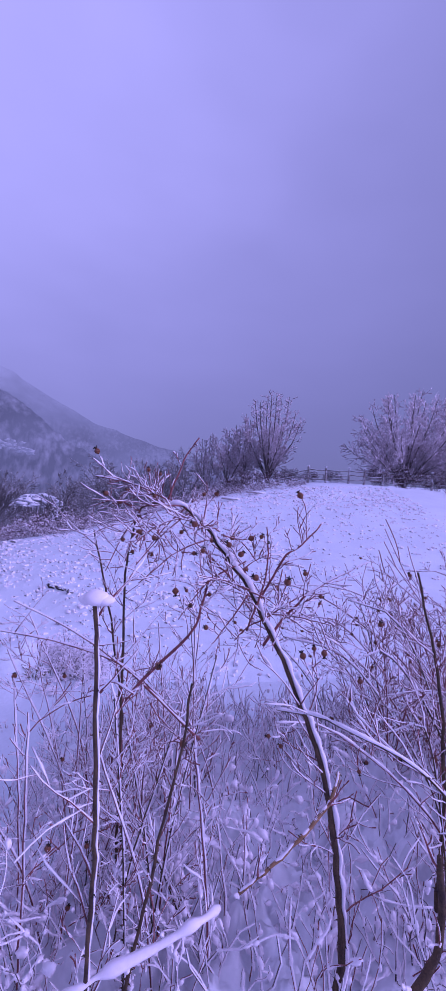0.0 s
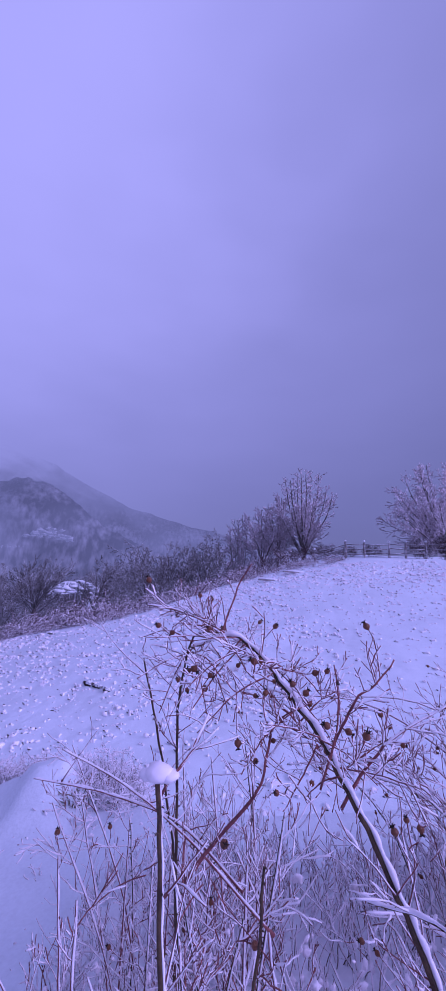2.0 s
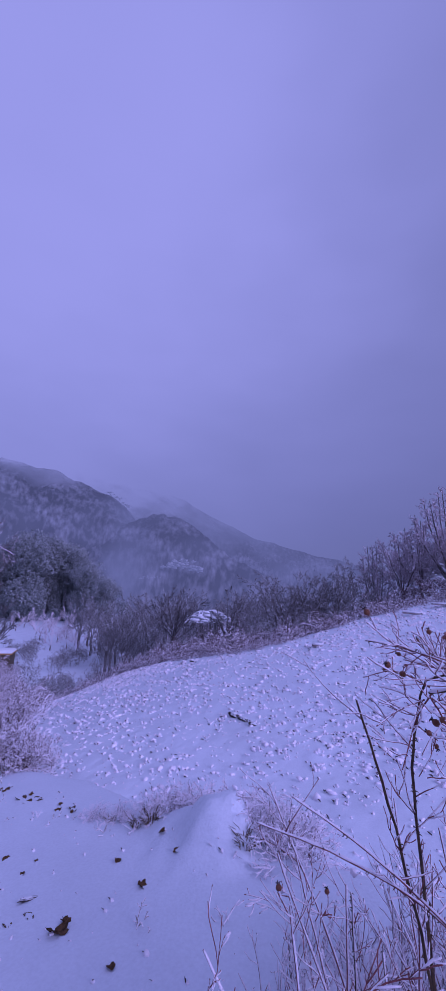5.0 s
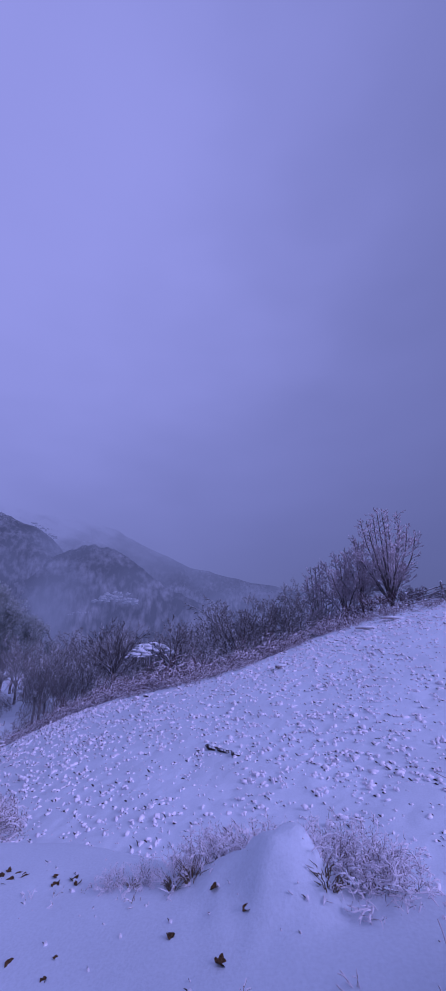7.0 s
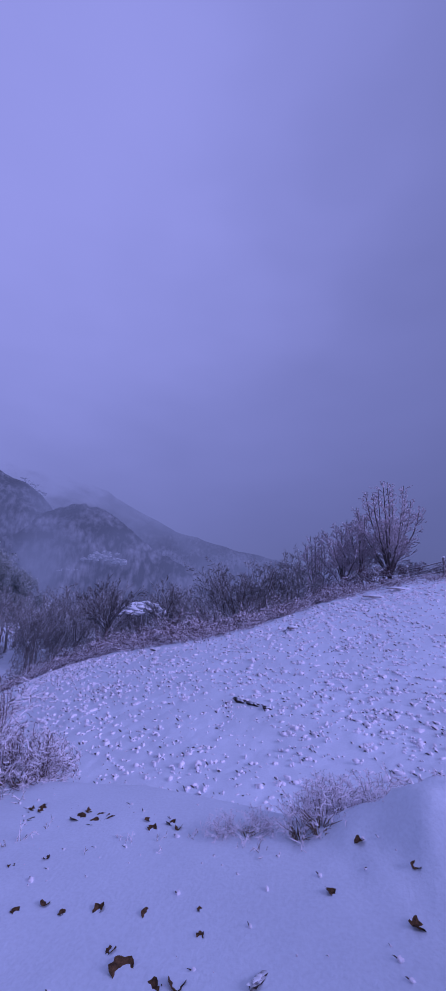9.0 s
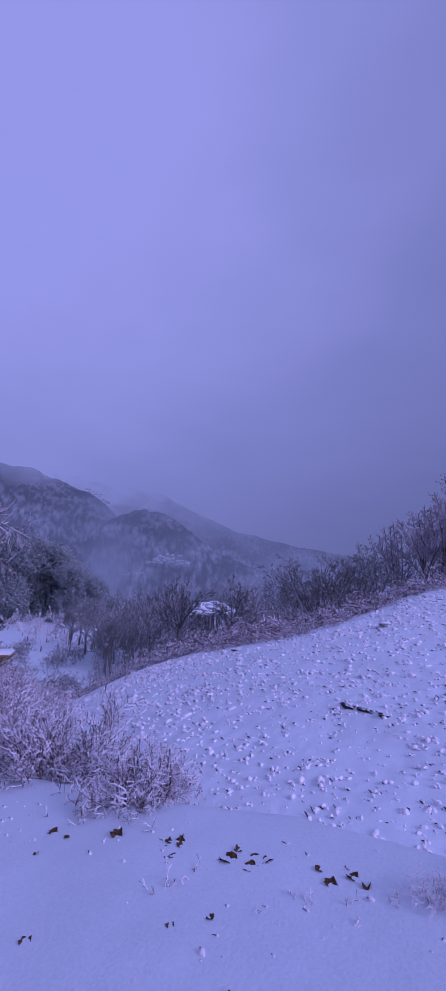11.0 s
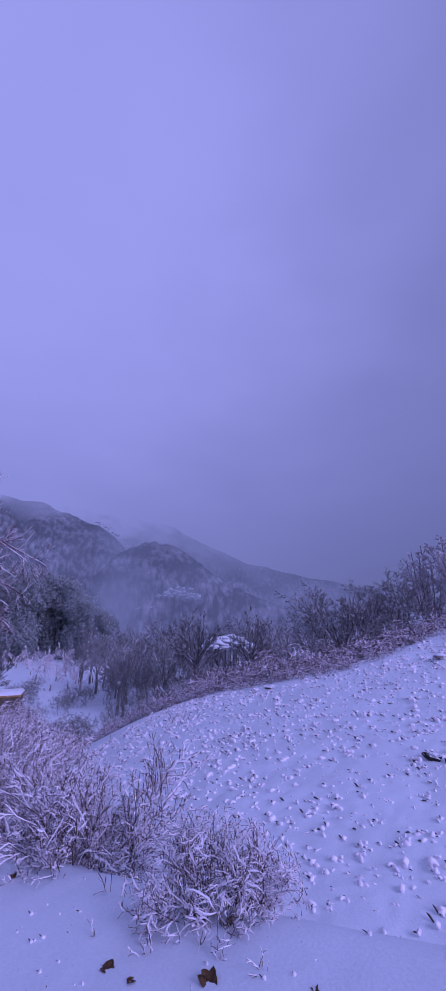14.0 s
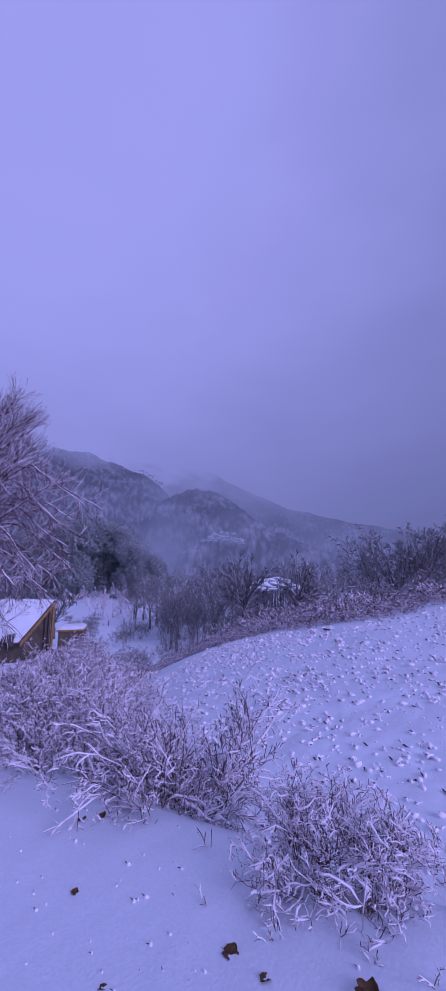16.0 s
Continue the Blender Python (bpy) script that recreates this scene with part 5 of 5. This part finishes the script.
stem([(0.11, 1.13, 1.08), (0.14, 1.14, 1.14), (0.18, 1.10, 1.24), (0.22, 1.08, 1.28), (0.27, 1.08, 1.34)], 0.0042, 0.0016, "fine red side branch", M_TWIG, 18, 0.0045, 9, 0.08, 0.6)
stem([(0.09, 1.12, 1.02), (0.13, 1.09, 1.18), (0.125, 1.07, 1.30), (0.12, 1.07, 1.325)], 0.003, 0.0016, "fine side branch", M_TWIG, 12, 0.002, 3, 0.05, 0.6)
stem([(0.74, 1.22, -0.1), (0.74, 1.2, 0.4), (0.72, 1.20, 0.71), (0.68, 1.20, 0.94), (0.63, 1.20, 1.11), (0.60, 1.20, 1.21)], 0.0078, 0.003, n=26, snow=0.004, twigs=20, twig_len=0.2, hips=0.4)
stem([(0.86, 0.86, -0.05), (0.72, 0.88, 0.55), (0.56, 0.90, 0.75), (0.45, 0.90, 0.83), (0.34, 0.92, 0.87), (0.27, 1.0, 0.86), (0.18, 1.05, 0.84)], 0.0055, 0.002, n=30, snow=0.0060, twigs=18, twig_len=0.13, hips=0.15)
stem([(0.45, 0.85, 0.20), (0.49, 0.85, 0.36), (0.53, 0.85, 0.44), (0.535, 0.85, 0.55), (0.52, 0.85, 0.66)], 0.010, 0.007, "thick mossy stem", n=16, snow=0.004, twigs=3, twig_len=0.12)
stem([(-0.18, 1.22, 1.35), (-0.15, 1.20, 1.44), (-0.12, 1.20, 1.52), (-0.09, 1.20, 1.57)], 0.003, 0.0018, "fine upright tip", M_TWIG, 12, 0.002, 2, 0.04, 0.5)
stem([(-0.15, 1.21, 1.36), (-0.24, 1.22, 1.40), (-0.33, 1.26, 1.42), (-0.42, 1.28, 1.43)], 0.003, 0.0015, "fine tip with withered hips", M_TWIG, 14, 0.003, 6, 0.06, 0.7)
stem([(-0.75, 1.30, 0.90), (-0.52, 1.33, 0.86), (-0.30, 1.36, 0.78), (-0.1, 1.3, 0.66)], 0.0016, 0.0045, "slanting snowy twig", M_TWIG, 18, 0.0045, 7, 0.12)
stem([(-0.62, 1.20, 1.03), (-0.45, 1.22, 0.95), (-0.25, 1.2, 0.84), (-0.02, 1.15, 0.68)], 0.0016, 0.0042, "slanting snowy twig", M_TWIG, 18, 0.0045, 7, 0.12)

# sprays of fine twigs with hips round the arch of the main stem
ARCH = [(-0.27, 1.25, 1.31), (-0.18, 1.22, 1.355), (-0.10, 1.20, 1.34), (-0.02, 1.18, 1.27), (0.05, 1.16, 1.18), (0.09, 1.14, 1.12), (0.13, 1.13, 1.07)]
for i in range(30):
    p = np.array(ARCH[i % 7]) + rose_rng.normal(0, 0.012, 3)
    side = -1 if i % 3 else 1
    w = np.array((side * rose_rng.uniform(0.05, 0.20), rose_rng.normal(0, 0.06), rose_rng.uniform(-0.16, 0.10)))
    stem([p, p + w * 0.5 + (0, 0, 0.015), p + w + (0, 0, rose_rng.uniform(-0.03, 0.05))], 0.0022, 0.0012, "", M_TWIG, 12, 0.0013, 7, 0.07, 0.65, False, "side_twig")

# snow cap on the broken stem
for dx, dz, w in ((0.0, 0.016, 0.027), (-0.02, 0.010, 0.018), (0.02, 0.011, 0.019)):
    rose_snow.blob(np.array((-0.25 + dx, 0.82, 1.155 + dz)) - OFF, (w, w * 0.8, w * 0.62), rose_rng, 0.12)

# the crowd of red canes on the far side of the bush, arching over towards the thick stem
for i in range(48):
    x, y = rose_rng.uniform(0.70, 1.75), rose_rng.uniform(1.05, 2.3)
    z0 = land(x, y)
    top = rose_rng.uniform(0.42, 0.82) + 0.16 * min(1.0, max(0.0, x - 0.5))
    lean = np.array((rose_rng.normal(-0.22, 0.22), max(-0.08, rose_rng.normal(0.04, 0.16))))
    far = 1.0 + rose_rng.uniform(0.2, 0.9)
    stem([(x, y, z0 - 0.03), (x + lean[0] * 0.35, y + lean[1] * 0.35, z0 + 0.55 * top), (x + lean[0], y + lean[1], z0 + top), (x + lean[0] * far, y + lean[1] * far, z0 + top * rose_rng.uniform(0.85, 1.08))], rose_rng.uniform(0.0028, 0.005), 0.0016, "", M_STEM if i % 7 == 0 else M_TWIG, 16, 0.0048, 15, 0.14, 0.3, i % 7 == 0, depth=2, cling=0.4, side=0.9)
# upright stems round the broken one, with snow driven on to one side
for i in range(30):
    x, y = rose_rng.uniform(-0.62, 0.12), rose_rng.uniform(1.0, 1.9)
    top = rose_rng.uniform(0.45, 0.95)
    lean = rose_rng.normal(0, 0.13, 2) + np.array((-0.06, 0))
    z0 = land(x, y)
    stem([(x, y, z0 - 0.03), (x + lean[0] * 0.3, y + lean[1] * 0.3, z0 + 0.45 * top), (x + lean[0], y + lean[1], z0 + top)], rose_rng.uniform(0.0026, 0.0045), 0.0016, "", M_STEM if i % 3 == 0 else M_TWIG, 16, 0.0046, 10, 0.14, 0.10, i % 3 == 0, depth=2, cling=0.6, side=1.0)
# a bough near the ground under a thick roll of snow
stem([(-0.42, 0.74, 0.28), (-0.24, 0.79, 0.37), (-0.14, 0.82, 0.40), (-0.01, 0.87, 0.43), (0.06, 0.92, 0.43)], 0.005, 0.003, "low bough under a roll of snow", M_STEM, 14, 0.011, 4, 0.10, 0, False, "bough", cling=0.8, side=0.2)

t = rose_twigs.object("twig_tangle", M_TWIG, ROSE, "fine reddish twigs")
t["kind"] = "stuff"
t = rose_snow.object("snow_load", M_FROST, ROSE, "snow lying along stems and twigs")
t["kind"] = "stuff"
t = rose_thorns.object("thorn_cover", M_STEM, ROSE)
t["kind"] = "stuff"


def rosehip():
    s = Shape()
    z = np.linspace(0, 1, 8)
    r = np.array([0.15, 0.55, 0.85, 1.0, 0.97, 0.8, 0.5, 0.22])
    s.tube(np.stack([0 * z, 0 * z, z * 2.3], -1), r, 9)
    hip = s.object("hip", M_HIP, ROSE)
    c = Shape()
    for i in range(5):
        a = i * 1.2566
        c.tube([(0, 0, 2.2), (0.5 * math.cos(a), 0.5 * math.sin(a), 2.6), (1.0 * math.cos(a), 1.0 * math.sin(a), 2.5 + 0.3 * (i % 2))], [0.22, 0.18, 0.04], 4)
    c.object("calyx", M_CALYX, hip)
    return hip


first = rosehip()
for i, (p, d) in enumerate([HIP_AT[k] for k in np.linspace(0, len(HIP_AT) - 1, 210).astype(int)]):
    ob = first if i == 0 else copy_thing(first, Matrix())
    d = Vector(d).normalized()
    size = rose_rng.uniform(0.0058, 0.0098)
    ob.parent = ROSE
    ob.matrix_basis = Matrix.Translation(p) @ d.to_track_quat("Z", "Y").to_matrix().to_4x4() @ Matrix.Scale(size, 4)


# ---- low snowy growth under the rose bush ----
def undergrowth():
    r = np.random.default_rng(401)
    base = empty("undergrowth", (0.2, 1.4, 0))
    o = np.array((0.2, 1.4, 0.0))
    twigs, bare, load, pads = Shape(), Shape(), Shape(), Shape()
    def inside(x, y):
        ragged = 0.30 * noise.noise((x * 1.6, y * 1.6, 11.0)) + 0.12 * noise.noise((x * 5, y * 5, 4.0))
        round_off = 0.35 * max(0.0, x - 0.6) ** 2
        return x > -0.46 - 0.31 * min(y, 1.6) and y < 2.55 + ragged - round_off and x < 1.62 + ragged

    for i in range(2900):
        x, y = r.uniform(-1.4, 1.75), r.uniform(0.6, 2.9)
        if not inside(x, y) or y < 0.95 and r.random() < 0.5:
            continue
        z = land(x, y)
        h = r.uniform(0.22, 0.58) * (1.0 if x > -0.6 else 0.7) * (0.8 + 0.5 * noise.noise((x * 2.2, y * 2.2, 6.0)))
        if 0.0 < x < 0.8 and y > 1.0:
            h *= 0.82
        w = np.array([r.normal(0.0, 0.20), r.normal(0, 0.2), 1.0])
        thick = r.uniform(0.0014, 0.0030)
        out = sprout(r, np.array((x, y, z - 0.03)) - o, w, h, thick, 1, [], 0.5, 0.0, 0.12, (0, 3), 0.75, 0.42, 8, 0.45)
        for p, rad, d in out:
            (twigs if i % 3 else bare).tube(p, np.maximum(rad, 0.0012), 4 if y < 1.4 else 3)
            snow_on(load, p, rad, r, r.uniform(0.0026, 0.0048) * (0.75 if y < 1.1 else 1.0), 5 if y < 1.4 else 3, 0.9, 0.65, 0.95, 2 if y < 1.6 else 1)
            if y < 1.75:
                for _ in range(r.integers(1, 4)):
                    j = r.integers(1, len(p) - 1)
                    t = p[j + 1] - p[j]
                    t /= np.linalg.norm(t)
                    g = r.uniform(0.0045, 0.0095) * (0.8 if y < 1.1 else 1.1)
                    dome, tri = BALL if y < 1.3 else PEBBLE
                    ball = dome * (1 + 0.7 * (r.random(len(dome)) - 0.5))[:, None] * g
                    ball = ball + np.outer(ball @ t, t) * r.uniform(0.4, 1.8)
                    pads.add(p[j] + np.array((0.75 * g, -0.2 * g, 0.1 * g)) + ball, (), tri)
    # billowing snow held up by the growth
    n = 210
    xs, ys = np.linspace(-1.5, 1.95, n), np.linspace(0.35, 3.2, n)
    v = []
    for y in ys:
        for x in xs:
            wave = 0.30 * min(0.4, noise.noise((x * 1.6, y * 1.6, 11.0)))
            rim = min(1.0, max(0.0, (x + 0.52 + 0.31 * min(y, 1.6)) * 2.2), max(0.0, (1.8 + wave - x) * 3), max(0.0, (y - 0.4) * 3), max(0.0, (2.7 + wave - 0.35 * max(0.0, x - 0.6) ** 2 - y) * 2.0))
            a = abs(noise.noise((x * 5.5, y * 5.5, 1.0))) + 0.55 * abs(noise.noise((x * 12, y * 12, 5.0))) + 0.35 * abs(noise.noise((x * 27, y * 27, 9.0))) + 0.2 * abs(noise.noise((x * 58, y * 58, 2.0)))
            big = 0.5 + 0.5 * noise.noise((x * 1.8, y * 1.8, 3.0))
            v.append((x, y, land(x, y) - 0.03 + rim * (0.04 + 0.25 * big * (0.15 + a))))
    q = [(i * n + k, i * n + k + 1, (i + 1) * n + k + 1, (i + 1) * n + k) for i in range(n - 1) for k in range(n - 1)]
    drift = Shape()
    drift.add(np.array(v) - o, q)
    drift.object("snow_drift", M_SNOW, base, "billowing snow held up by the growth")
    for i in range(320):
        x, y = r.uniform(-1.2, 1.65), r.uniform(0.7, 2.8)
        if not inside(x, y):
            continue
        z = land(x, y) + 0.06 + 0.34 * r.random() ** 1.5
        s = 0.005 + 0.009 * r.random() ** 2
        pads.blob(np.array((x, y, z)) - o, (s * r.uniform(0.8, 1.5), s * r.uniform(0.7, 1.3), s * r.uniform(0.8, 1.6)), r, 0.55)
    for ob, lab in ((twigs.object("stalk_tangle", M_BURIED, base), ""), (bare.object("twig_tangle", M_TWIG, base), "reddish bare twigs"), (load.object("snow_load", M_FROST, base), ""), (pads.object("snow_pads", M_FROST, base), "soft pads of snow caught in the growth")):
        ob["kind"] = "stuff"
        if lab:
            ob["label"] = lab
    tagged(base, "tangle of thin stalks buried in fluffy snow", "undergrowth")


undergrowth()
